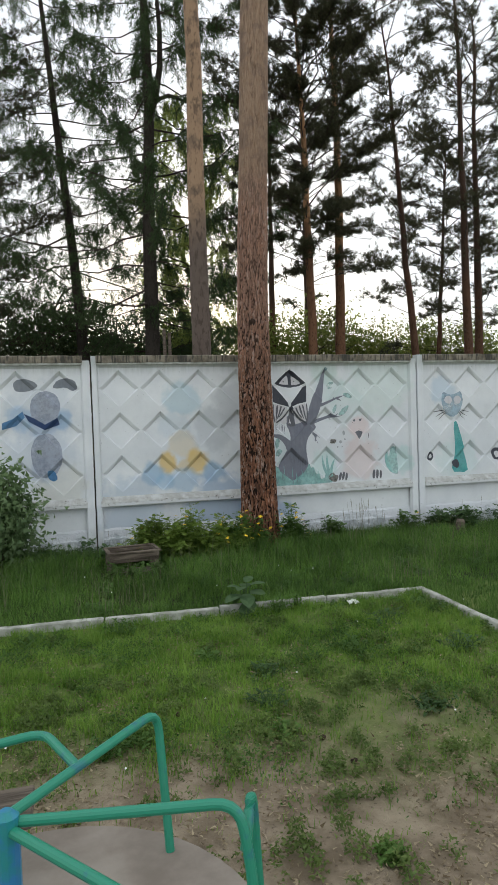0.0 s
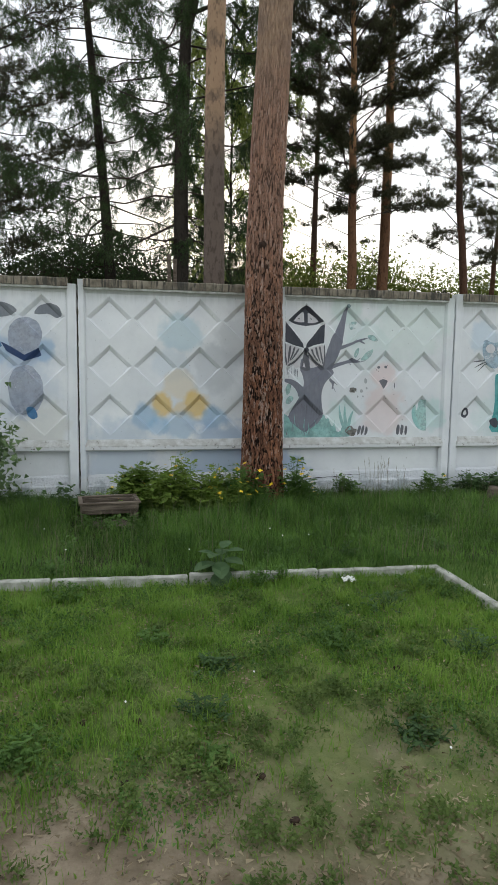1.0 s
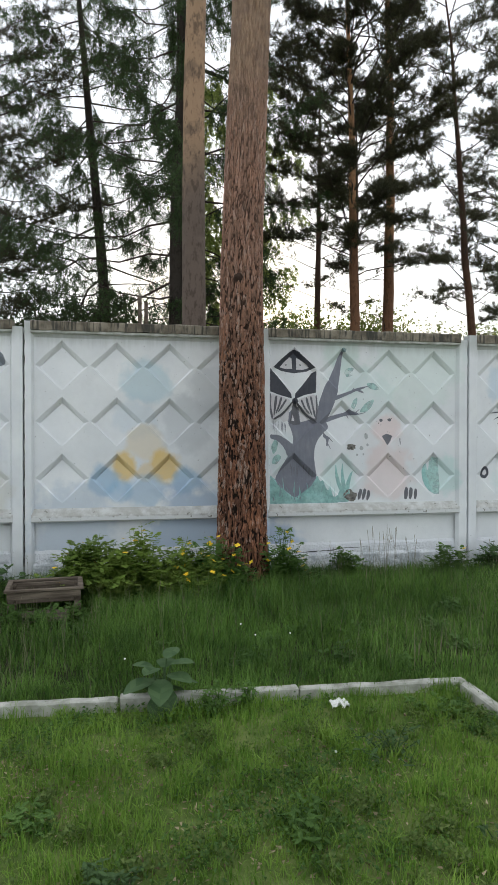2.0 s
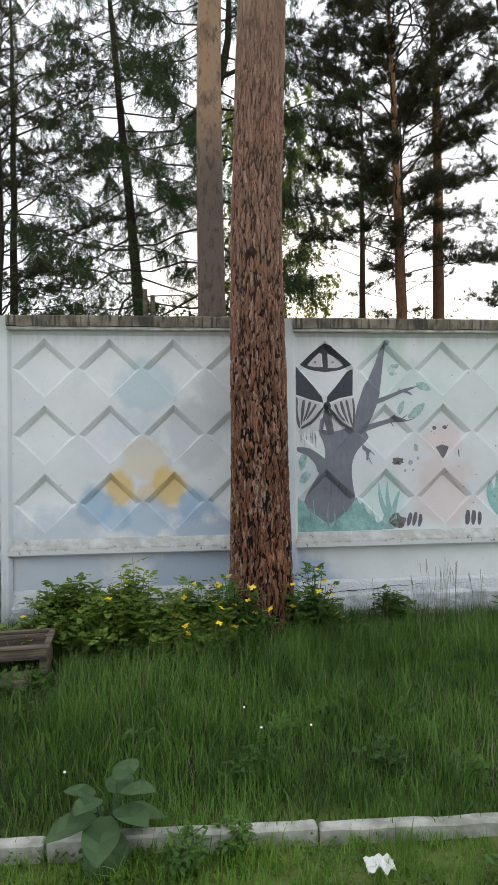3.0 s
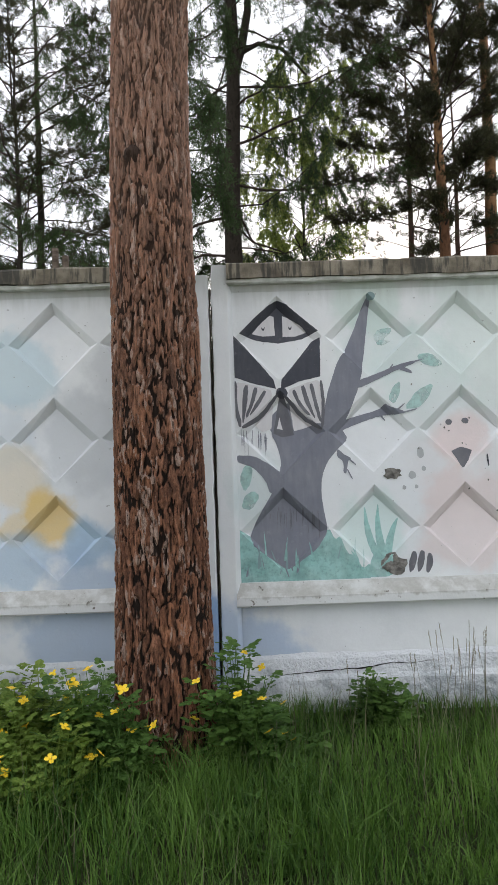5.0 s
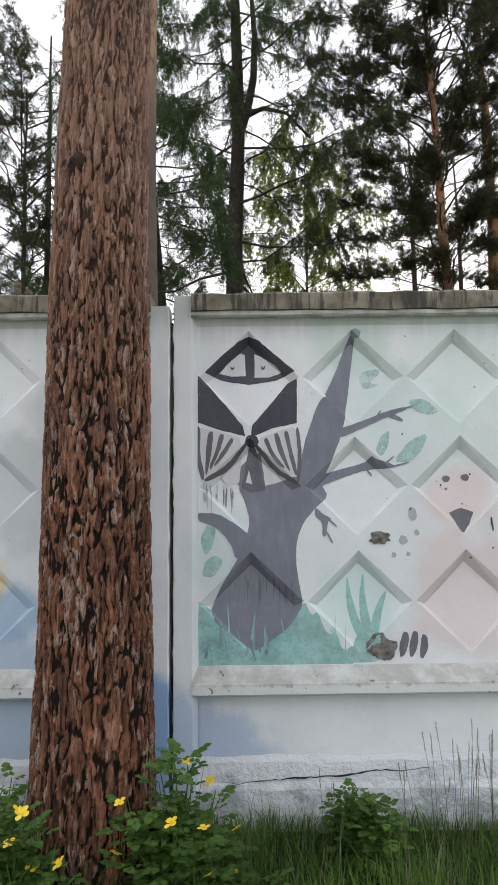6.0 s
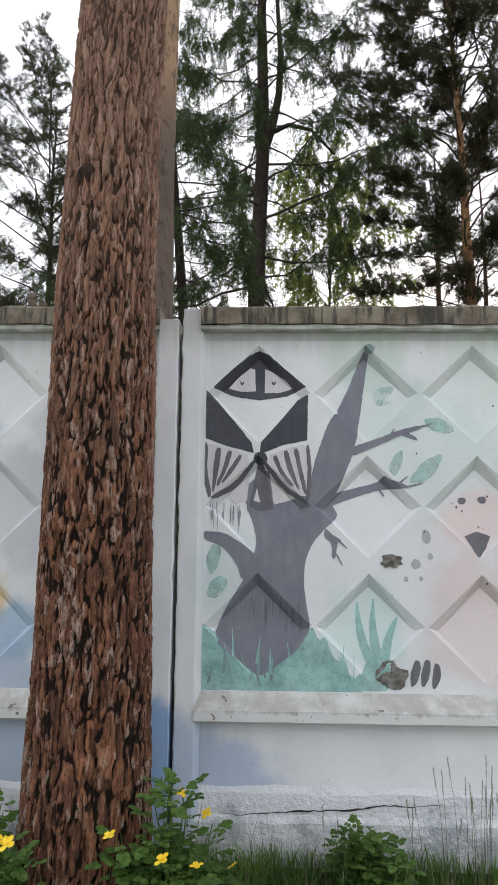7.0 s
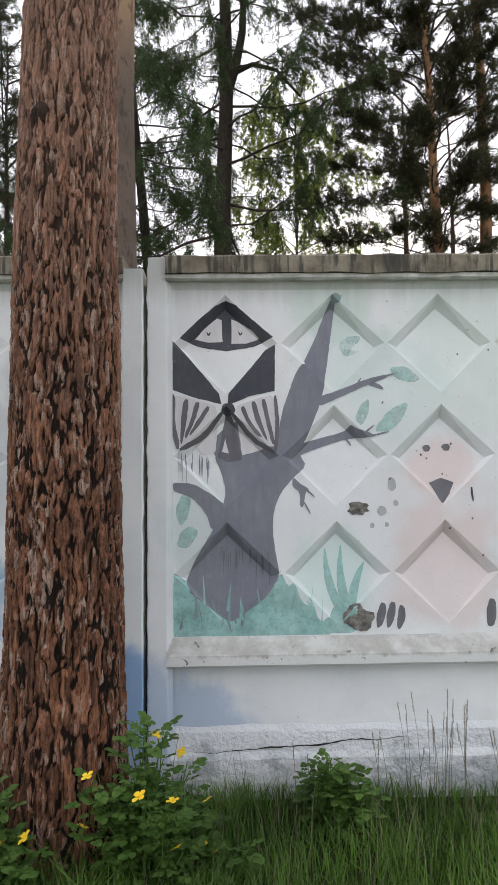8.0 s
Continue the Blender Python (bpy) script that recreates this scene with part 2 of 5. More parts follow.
M_BARK_TAN = bark("tan_pine_bark", (0.155, 0.12, 0.10), (0.38, 0.255, 0.165), 4.9)
M_BARK_RED = bark("red_brown_pine_bark", (0.125, 0.068, 0.044), (0.07, 0.044, 0.032), 7.0)
M_BARK_DARK = bark("dark_larch_bark", (0.045, 0.038, 0.032), (0.05, 0.042, 0.034), 6.0)
M_BARK_ORANGE = bark("orange_brown_pine_bark", (0.17, 0.088, 0.050), (0.33, 0.185, 0.095), 7.5)
M_TWIG = simple("dark_twig_bark", (0.03, 0.024, 0.02), (0.07, 0.052, 0.04), 9, 0.95, 0.3)


def leaf_mat(name, c1, c2, share=0.35, rough=0.6):
    m = Mat(name, rough, 0, 0.25)
    c = m.mix(m.island(), c1, c2)
    c = m.mix(m.ramp(m.noise(0.9, 3, src=m.world()), 0.35, 0.65, 0, 0.5), c, tuple(0.6 * x for x in c1))
    c = m.mix(m.ramp(m.noise(3.3, 3, src=m.world()), 0.42, 0.7, 0, 0.5), c, tuple(1.1 * x for x in c2))
    return m.color(c).leafy(c, share).m


M_NEEDLE = leaf_mat("dark_pine_needles", (0.036, 0.044, 0.023), (0.095, 0.092, 0.046), 0.4)
M_LARCH = leaf_mat("larch_needles", (0.036, 0.074, 0.027), (0.090, 0.138, 0.050), 0.42)
M_BIRCH = leaf_mat("birch_leaves", (0.19, 0.27, 0.06), (0.38, 0.43, 0.12), 0.6)
M_BUSH = leaf_mat("bush_leaves", (0.12, 0.17, 0.035), (0.26, 0.28, 0.07), 0.55)
M_BUSH_DARK = leaf_mat("dark_bush_leaves", (0.03, 0.055, 0.022), (0.07, 0.10, 0.035), 0.35)
M_WEED = leaf_mat("celandine_leaves", (0.060, 0.135, 0.030), (0.155, 0.27, 0.062), 0.4)
M_WEED_BRIGHT = leaf_mat("bright_celandine_leaves", (0.12, 0.215, 0.035), (0.31, 0.41, 0.09), 0.42)
M_WEED_BLUE = leaf_mat("dull_weed_leaves", (0.045, 0.095, 0.032), (0.105, 0.18, 0.062), 0.35)
M_SHRUB = leaf_mat("shrub_leaves", (0.10, 0.17, 0.07), (0.22, 0.31, 0.14), 0.4)
M_BURDOCK = leaf_mat("burdock_leaves", (0.045, 0.095, 0.036), (0.10, 0.165, 0.070), 0.3)
M_GRASS = leaf_mat("tall_grass_blades", (0.030, 0.092, 0.014), (0.215, 0.365, 0.078), 0.42, 0.42)
M_LAWN = leaf_mat("lawn_grass_blades", (0.11, 0.245, 0.030), (0.285, 0.42, 0.082), 0.45, 0.55)
M_KNOTGRASS = leaf_mat("knotgrass_leaves", (0.085, 0.145, 0.036), (0.215, 0.285, 0.085), 0.4)
M_CLOVER = leaf_mat("clover_leaves", (0.05, 0.115, 0.025), (0.13, 0.235, 0.055), 0.3)
M_STRAW = leaf_mat("grass_seed_heads", (0.17, 0.17, 0.10), (0.32, 0.29, 0.19), 0.4)
M_PETAL = simple("yellow_petals", (0.80, 0.52, 0.02), (0.85, 0.62, 0.05), 30, 0.5, 0.05)
M_PETAL_WHITE = simple("white_petals", (0.72, 0.72, 0.68), (0.8, 0.8, 0.78), 30, 0.5, 0.05)
M_LITTER = simple("crumpled_white_paper", (0.66, 0.66, 0.63), (0.8, 0.8, 0.78), 20, 0.7, 0.3)

m = Mat("soil_and_moss_ground", 0.95, 0, 0.15)
w = m.world()
px, py, _ = m.xyz(w)
soil = m.mix(m.ramp(m.noise(5, 6, 0.65, src=w), 0.3, 0.7), (0.175, 0.135, 0.092), (0.35, 0.285, 0.205))
soil = m.mix(m.ramp(m.noise(45, 3, src=w), 0.6, 0.7, 0, 0.6), soil, (0.06, 0.042, 0.03))
soil = m.mix(m.ramp(m.noise(90, 2, src=w), 0.68, 0.74, 0, 0.5), soil, (0.34, 0.29, 0.23))
moss = m.mix(m.ramp(m.noise(7, 5, 0.6, src=w), 0.3, 0.7), (0.075, 0.130, 0.026), (0.175, 0.215, 0.068))
f = m.math("ADD", py, m.math("MULTIPLY", m.math("SUBTRACT", m.noise(1.6, 5, 0.6, src=w), 0.5), 3.0))
f = m.math("SUBTRACT", f, m.ramp(m.dist((0.35, 2.45, -0.06), w), 0.3, 1.15, 1.4, 0.0))
c = m.mix(m.ramp(f, 1.9, 4.1), soil, moss)
# dark gaps between the tall grass blades are put into the ground colour
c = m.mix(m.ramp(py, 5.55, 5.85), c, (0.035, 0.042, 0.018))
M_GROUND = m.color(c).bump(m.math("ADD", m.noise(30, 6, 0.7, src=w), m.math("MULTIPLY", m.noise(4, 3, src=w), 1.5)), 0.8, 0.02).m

M_KERB = simple("whitewashed_kerb_concrete", (0.26, 0.265, 0.22), (0.50, 0.49, 0.45), 14, 0.85, 0.6)
m = Mat("chipped_green_blue_pipe_paint", 0.38, 0, 0.5)
f = m.ramp(m.noise(6, 5, 0.65), 0.56, 0.66)
c = m.mix(f, (0.022, 0.245, 0.150), (0.025, 0.17, 0.19))
c = m.mix(m.ramp(m.noise(16, 5, 0.7), 0.70, 0.74), c, (0.10, 0.05, 0.03))
M_PIPE = m.color(c).bump(m.noise(50, 4), 0.25, 0.003).m
m = Mat("worn_blue_pipe_paint", 0.4, 0, 0.5)
M_PIPE_BLUE = m.color(m.mix(m.ramp(m.noise(9, 5), 0.4, 0.6), (0.03, 0.20, 0.42), (0.02, 0.24, 0.24))).bump(m.noise(50, 4), 0.25, 0.003).m
M_PLATE = simple("worn_dusty_platform_deck", (0.20, 0.165, 0.135), (0.33, 0.285, 0.24), 4, 0.85, 0.4)
m = Mat("weathered_grey_boards", 0.85, 0, 0.2)
g = m.noise(1, 5, 0.65, src=m.scaled((3, 40, 40)))
M_WOOD = m.color(m.mix(m.ramp(g, 0.3, 0.7), (0.06, 0.046, 0.035), (0.19, 0.155, 0.122))).bump(g, 0.5, 0.004).m
M_DRY = leaf_mat("dry_leaf_litter", (0.13, 0.09, 0.05), (0.46, 0.38, 0.25), 0.15, 0.8)
M_STICK = simple("dry_stick_wood", (0.25, 0.19, 0.12), (0.42, 0.35, 0.25), 20, 0.85, 0.3)
M_CONE = simple("pine_cone_brown", (0.03, 0.02, 0.014), (0.07, 0.045, 0.03), 40, 0.9, 0.5)


# ---- building helpers ----
def part(name, bm, material, parent=None, label="", smooth=False):
    """Links a bmesh as one mesh object, under a thing or a part if one is given."""
    me = bpy.data.meshes.new(name)
    bm.to_mesh(me)
    bm.free()
    me.materials.append(material)
    if smooth:
        me.shade_smooth()
    ob = new(name, me)
    ob.parent = parent
    return tagged(ob, label)


def raw(name, verts, faces, material, parent=None, smooth=False):
    me = bpy.data.meshes.new(name)
    me.from_pydata(verts, [], faces)
    me.materials.append(material)
    if smooth:
        me.shade_smooth()
    ob = new(name, me)
    ob.parent = parent
    return ob


def thing(name, place, label, category, group="", kind=""):
    ob = new(name)
    ob.empty_display_size = 0.1
    ob.matrix_world = Matrix.Translation(place)
    return tagged(ob, label, category, group, kind)


def box(bm, x0, x1, y0, y1, z0, z1, bevel=0.0, rough=0.0):
    v = [bm.verts.new((x, y, z)) for x in (x0, x1) for y in (y0, y1) for z in (z0, z1)]
    fs = [bm.faces.new([v[i] for i in q]) for q in ((0, 1, 3, 2), (4, 6, 7, 5), (0, 4, 5, 1), (2, 3, 7, 6), (0, 2, 6, 4), (1, 5, 7, 3))]
    bmesh.ops.recalc_face_normals(bm, faces=fs)
    if bevel:
        bmesh.ops.bevel(bm, geom=list({e for f in fs for e in f.edges}), offset=bevel, segments=1, affect="EDGES")
    return bm


def tube(bm, pts, radii, sides=8, caps=True):
    """A round bar along points."""
    pts = [Vector(p) for p in pts]
    rings = []
    for i, p in enumerate(pts):
        d = (pts[min(i + 1, len(pts) - 1)] - pts[max(i - 1, 0)]).normalized()
        a = d.cross(Vector((0.31, 0.77, 0.55))).normalized()
        b = d.cross(a)
        r = radii[i] if isinstance(radii, (list, tuple)) else radii
        rings.append([bm.verts.new(p + r * (math.cos(t) * a + math.sin(t) * b)) for t in [2 * math.pi * k / sides for k in range(sides)]])
    for r0, r1 in zip(rings, rings[1:]):
        for k in range(sides):
            bm.faces.new((r0[k], r0[(k + 1) % sides], r1[(k + 1) % sides], r1[k]))
    if caps:
        bm.faces.new(rings[0][::-1]), bm.faces.new(rings[-1])
    bmesh.ops.recalc_face_normals(bm, faces=bm.faces[:])
    return bm


def bend(pts, r, steps=5):
    """Rounds the inner corners of a line of points."""
    pts = [Vector(p) for p in pts]
    out = [pts[0]]
    for a, b, c in zip(pts, pts[1:], pts[2:]):
        k = min(r, (a - b).length * 0.45, (c - b).length * 0.45)
        p, q = b + (a - b).normalized() * k, b + (c - b).normalized() * k
        out += [(1 - t) ** 2 * p + 2 * t * (1 - t) * b + t * t * q for t in [i / steps for i in range(steps + 1)]]
    return out + [pts[-1]]


def tube_arrays(lines, sides=4):
    """Vertices and faces of many tapering limbs: lines of (points, radii)."""
    verts, faces = [], []
    for pts, radii in lines:
        base = len(verts)
        for i, (p, r) in enumerate(zip(pts, radii)):
            d = np.asarray(pts[min(i + 1, len(pts) - 1)]) - np.asarray(pts[max(i - 1, 0)])
            d = d / (np.linalg.norm(d) + 1e-9)
            a = np.cross(d, (0.31, 0.57, 0.75))
            a /= np.linalg.norm(a) + 1e-9
            b = np.cross(d, a)
            for k in range(sides):
                t = 2 * math.pi * k / sides
                verts.append(tuple(np.asarray(p) + r * (math.cos(t) * a + math.sin(t) * b)))
        for i in range(len(pts) - 1):
            for k in range(sides):
                q = base + i * sides
                faces.append((q + k, q + (k + 1) % sides, q + sides + (k + 1) % sides, q + sides + k))
    return verts, faces


def tris_mesh(name, v, material, parent):
    """v: an array of n triangles x 3 points x 3."""
    n = len(v)
    me = bpy.data.meshes.new(name)
    me.vertices.add(n * 3)
    me.vertices.foreach_set("co", np.asarray(v, dtype=np.float32).ravel())
    me.loops.add(n * 3)
    me.loops.foreach_set("vertex_index", np.arange(n * 3, dtype=np.int32))
    me.polygons.add(n)
    me.polygons.foreach_set("loop_start", np.arange(0, n * 3, 3, dtype=np.int32))
    me.polygons.foreach_set("loop_total", np.full(n, 3, dtype=np.int32))
    me.materials.append(material)
    me.update(calc_edges=True)
    me.validate()
    ob = new(name, me)
    ob.parent = parent
    return ob


# ---- ground ----
def ground_z(x, y):
    lift = min(max((y - 6.2) / 2.0, 0), 1) * 0.05
    return -0.06 + lift + 0.02 * noise.noise((x * 0.6, y * 0.6, 3.0)) + (0.012 * noise.noise((x * 3.1, y * 3.1, 1.0)) if y < 9 else 0)


def spread(lo, hi, a, b, fine, coarse):
    near = np.arange(a, b + 1e-6, fine)
    left = a - np.cumsum(fine * coarse ** np.arange(1, 60))
    right = b + np.cumsum(fine * coarse ** np.arange(1, 60))
    return np.concatenate([left[left > lo][::-1], near, right[right < hi]])


gx = spread(-400, 400, -3, 7, 0.06, 1.25)
gy = spread(-400, 400, 0.5, 8.6, 0.06, 1.25)
gv = [(x, y, ground_z(x, y)) for y in gy for x in gx]
nx = len(gx)
gf = [(j * nx + i, j * nx + i + 1, (j + 1) * nx + i + 1, (j + 1) * nx + i) for j in range(len(gy) - 1) for i in range(nx - 1)]
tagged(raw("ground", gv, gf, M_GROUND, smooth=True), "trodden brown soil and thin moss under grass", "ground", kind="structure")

# ---- concrete fence panels ----
PITCH, FENCE_Y, FIELD = 2.32, 8.40, 0.045
COLS = [1.16 + 0.519 * (i - 1.5) for i in range(4)]
PEAKS = (2.340, 1.797, 1.243)
HW, HH = 0.253, 0.243
F0, F1, FT, FB = 0.125, PITCH - 0.125, 2.370, 0.702     # the moulded field inside the frame


# one half of a diamond in units of its half width and height: outer corners, inner corners with their depths
TOP, SIDE, FOOT = (0.0, 1.0, 0.0), (1.0, 0.0, 0.0), (0.0, -1.0, 0.0)
IN_TOP, IN_SIDE, IN_FOOT = (0.0, 0.743, 0.048), (0.814, -0.0714, 0.0265), (0.0, -0.8857, 0.005)
HALF = [(TOP, SIDE, IN_SIDE), (TOP, IN_SIDE, IN_TOP), (SIDE, FOOT, IN_SIDE), (IN_SIDE, FOOT, IN_FOOT), (IN_TOP, IN_SIDE, IN_FOOT)]
CREASES = [(TOP, SIDE), (IN_TOP, IN_SIDE), (TOP, IN_SIDE), (SIDE, FOOT), (IN_SIDE, IN_FOOT), (IN_SIDE, FOOT), (SIDE, IN_SIDE)]


def recess(x, z):
    """Depth of the moulded field at a place of it, and 0 outside the diamonds."""
    for cx in COLS:
        for top in PEAKS:
            u, w = abs(x - cx) / HW, (z - (top - HH)) / HH
            if u + abs(w) >= 1:
                continue
            for (ax, az, ad), (bx, bz, bd), (ex, ez, ed) in HALF:
                det = (bz - ez) * (ax - ex) + (ex - bx) * (az - ez)
                k = ((bz - ez) * (u - ex) + (ex - bx) * (w - ez)) / det
                l = ((ez - az) * (u - ex) + (ax - ex) * (w - ez)) / det
                if min(k, l, 1 - k - l) > -1e-4:
                    return k * ad + l * bd + (1 - k - l) * ed
    return 0.0


def moulded_field():
    bm = bmesh.new()
    y = FIELD

    def face(*pts):
        bm.faces.new([bm.verts.new(p) for p in pts])

    edges_z = [FT, (PEAKS[0] - 2 * HH + PEAKS[1]) / 2, (PEAKS[1] - 2 * HH + PEAKS[2]) / 2, FB]
    edges_x = [F0] + [(a + b) / 2 for a, b in zip(COLS, COLS[1:])] + [F1]
    for i, cx in enumerate(COLS):
        x0, x1 = edges_x[i], edges_x[i + 1]
        for j, top in enumerate(PEAKS):
            z1, z0, zc = edges_z[j], edges_z[j + 1], top - HH
            T, B, L, R = (cx, y, top), (cx, y, top - 2 * HH), (cx - HW, y, zc), (cx + HW, y, zc)
            face((x0, y, z1), (x0, y, zc), L, T, (cx, y, z1))
            face((cx, y, z1), T, R, (x1, y, zc), (x1, y, z1))
            face((x0, y, zc), (x0, y, z0), (cx, y, z0), B, L)
            face(R, B, (cx, y, z0), (x1, y, z0), (x1, y, zc))
            for sgn in (-1, 1):
                for tri in HALF:
                    face(*[(cx + sgn * p[0] * HW, y + p[2], zc + p[1] * HH) for p in tri])
    bmesh.ops.remove_doubles(bm, verts=bm.verts[:], dist=0.0005)
    bmesh.ops.recalc_face_normals(bm, faces=bm.faces[:])
    if sum(f.normal.y for f in bm.faces) > 0:
        bmesh.ops.reverse_faces(bm, faces=bm.faces[:])
    return bm


def wobbly(bm, amount, seed, scale=6.0):
    for v in bm.verts:
        n = noise.noise_vector((v.co * scale) + Vector((seed * 7.3, seed, 0)))
        v.co += amount * n


def rib(x0, x1, inner, seed):
    """An upright edge rib of a panel, its inner side splayed towards the field."""
    s = 1 if inner > x1 else -1
    a, b = (x0, x1) if s > 0 else (x1, x0)
    bm = bmesh.new()
    top = 2.51 if inner > x1 else 2.455
    zs = [-0.15 + (top + 0.15) * k / 80 for k in range(81)]
    for z in zs:
        j = 0.007 * noise.noise((seed, z * 11, 0)) + 0.004 * noise.noise((seed, z * 37, 0))
        for p in ((a, 0.12), (a + j, 0.006), (a + s * 0.006 + j, 0), (b, 0.0), (b + s * 0.006, 0.004), (inner, FIELD + 0.002)):
            bm.verts.new((p[0], p[1], z))
    bm.verts.ensure_lookup_table()
    for i in range(80):
        for k in range(5):
            q = i * 6 + k
            bm.faces.new([bm.verts[j] for j in (q, q + 1, q + 7, q + 6)])
    bm.faces.new([bm.verts[480 + k] for k in range(6)])
    bmesh.ops.recalc_face_normals(bm, faces=bm.faces[:])
    return bm


def strip(profile, x0, x1, seed, jitter, n=60):
    """A bar with the given (y, z) profile along x, with slightly worn edges."""
    bm = bmesh.new()
    m = len(profile)
    for i in range(n + 1):
        x = x0 + (x1 - x0) * i / n
        for k, (y, z) in enumerate(profile):
            w = noise.noise_vector((x * 9 + seed * 5, k * 3.1, seed))
            bm.verts.new((x, y + jitter * w.x, z + jitter * w.y))
    bm.verts.ensure_lookup_table()
    for i in range(n):
        for k in range(m):
            bm.faces.new([bm.verts[j] for j in (i * m + k, i * m + (k + 1) % m, (i + 1) * m + (k + 1) % m, (i + 1) * m + k)])
    bm.faces.new([bm.verts[k] for k in range(m)]), bm.faces.new([bm.verts[n * m + k] for k in range(m)])
    bmesh.ops.recalc_face_normals(bm, faces=bm.faces[:])
    return bm


PANELS = {}


def fence_panel(key, x, label, seed, skew=0.0):
    p = thing("fence_panel", (x, FENCE_Y, 0), label, "fence panel", "concrete fence panels")
    p.rotation_euler = (0, 0, radians(skew))
    paintm = PANEL_MATS[key]
    part("moulded_field", moulded_field(), paintm, p)
    bm = bmesh.new()
    box(bm, 0.002, PITCH - 0.002, 0.1, 0.16, -0.15, 2.40)
    part("backing_slab", bm, M_COPING, p)
    part("edge_rib", rib(0.042 if key == "A" else 0.011, 0.1, F0, seed), paintm, p)
    part("edge_rib", rib(PITCH - 0.1, PITCH - 0.008, F1, seed + 3), paintm, p)
    a, b = 0.1, PITCH - 0.1
    part("coping", strip([(-0.026, 2.425), (-0.028, 2.505), (-0.016, 2.515), (0.15, 2.512), (0.15, 2.425)], a, b, seed, 0.007, 110), M_COPING, p, "stained grey concrete coping")
    part("coping_lip", strip([(-0.014, 2.424), (-0.014, 2.404), (-0.004, 2.396), (0.03, 2.396), (0.03, 2.424)], a, b, seed + 6, 0.003, 90), M_LEDGE_DULL, p, "thin worn lip under the coping")
    part("top_splay", strip([(0.004, 2.424), (FIELD + 0.001, 2.36), (0.1, 2.36), (0.1, 2.424)], a, b, seed + 1, 0.001), paintm, p)
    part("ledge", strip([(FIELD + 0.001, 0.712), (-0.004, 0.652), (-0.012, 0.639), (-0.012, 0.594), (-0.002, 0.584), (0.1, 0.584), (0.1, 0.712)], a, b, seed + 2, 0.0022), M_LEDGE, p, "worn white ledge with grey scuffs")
    part("lower_field", strip([(0.080, 0.60), (0.074, 0.295), (0.10, 0.295), (0.10, 0.60)], a, b, seed + 3, 0.0012), paintm, p)
    part("plinth", strip([(0.075, 0.30), (0.052, 0.275), (0.040, 0.19), (0.018, 0.165), (0.010, -0.15), (0.1, -0.15), (0.1, 0.30)], a, b, seed + 4, 0.009, 130), M_PLINTH, p, "flaking white plinth cracked along its length")
    PANELS[key] = p
    return p


m = Mat("scuffed_ledge_paint", 0.75, 0, 0.3)
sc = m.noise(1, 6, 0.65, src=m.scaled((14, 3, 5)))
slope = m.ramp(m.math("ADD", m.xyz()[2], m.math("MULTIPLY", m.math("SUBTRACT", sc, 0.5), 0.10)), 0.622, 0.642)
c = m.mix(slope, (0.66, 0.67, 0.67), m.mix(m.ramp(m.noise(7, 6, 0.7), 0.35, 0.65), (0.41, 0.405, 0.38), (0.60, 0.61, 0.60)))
M_LEDGE_DULL = simple("weathered_lip_paint", (0.36, 0.37, 0.33), (0.60, 0.62, 0.59), 12, 0.85, 0.6)
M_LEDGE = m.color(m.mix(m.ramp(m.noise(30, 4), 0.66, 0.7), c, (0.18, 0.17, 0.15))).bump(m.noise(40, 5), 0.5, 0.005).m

J0 = 2.585
fence_panel("P", J0 - 4 * PITCH, "white-painted concrete fence panel with moulded diamonds", 11)
PANELS["P2"] = fence_panel("P", J0 - 3 * PITCH, "white-painted concrete fence panel with moulded diamonds", 12)
fence_panel("L", J0 - 2 * PITCH + 0.032, "white diamond fence panel painted with blue-grey shapes and zigzag band", 13, 0.15)
fence_panel("A", J0 - PITCH, "white diamond fence panel painted with yellow and blue patches", 14, -0.1)
fence_panel("B", J0, "white diamond fence panel painted with a grey tree", 15)
fence_panel("C", J0 + PITCH, "white diamond fence panel painted with a teal and blue figure", 16, -0.1)
for k in (2, 3, 4):
    fence_panel("P", J0 + k * PITCH, "white-painted concrete fence panel with moulded diamonds", 16 + k)

# ---- mural shapes, laid on the moulded relief ----
LAID = [0]


def smooth_outline(pts):
    out = []
    for (ax, az), (bx, bz) in zip(pts, pts[1:] + pts[:1]):
        out += [(0.8 * ax + 0.2 * bx, 0.8 * az + 0.2 * bz), (0.2 * ax + 0.8 * bx, 0.2 * az + 0.8 * bz)]
    return out


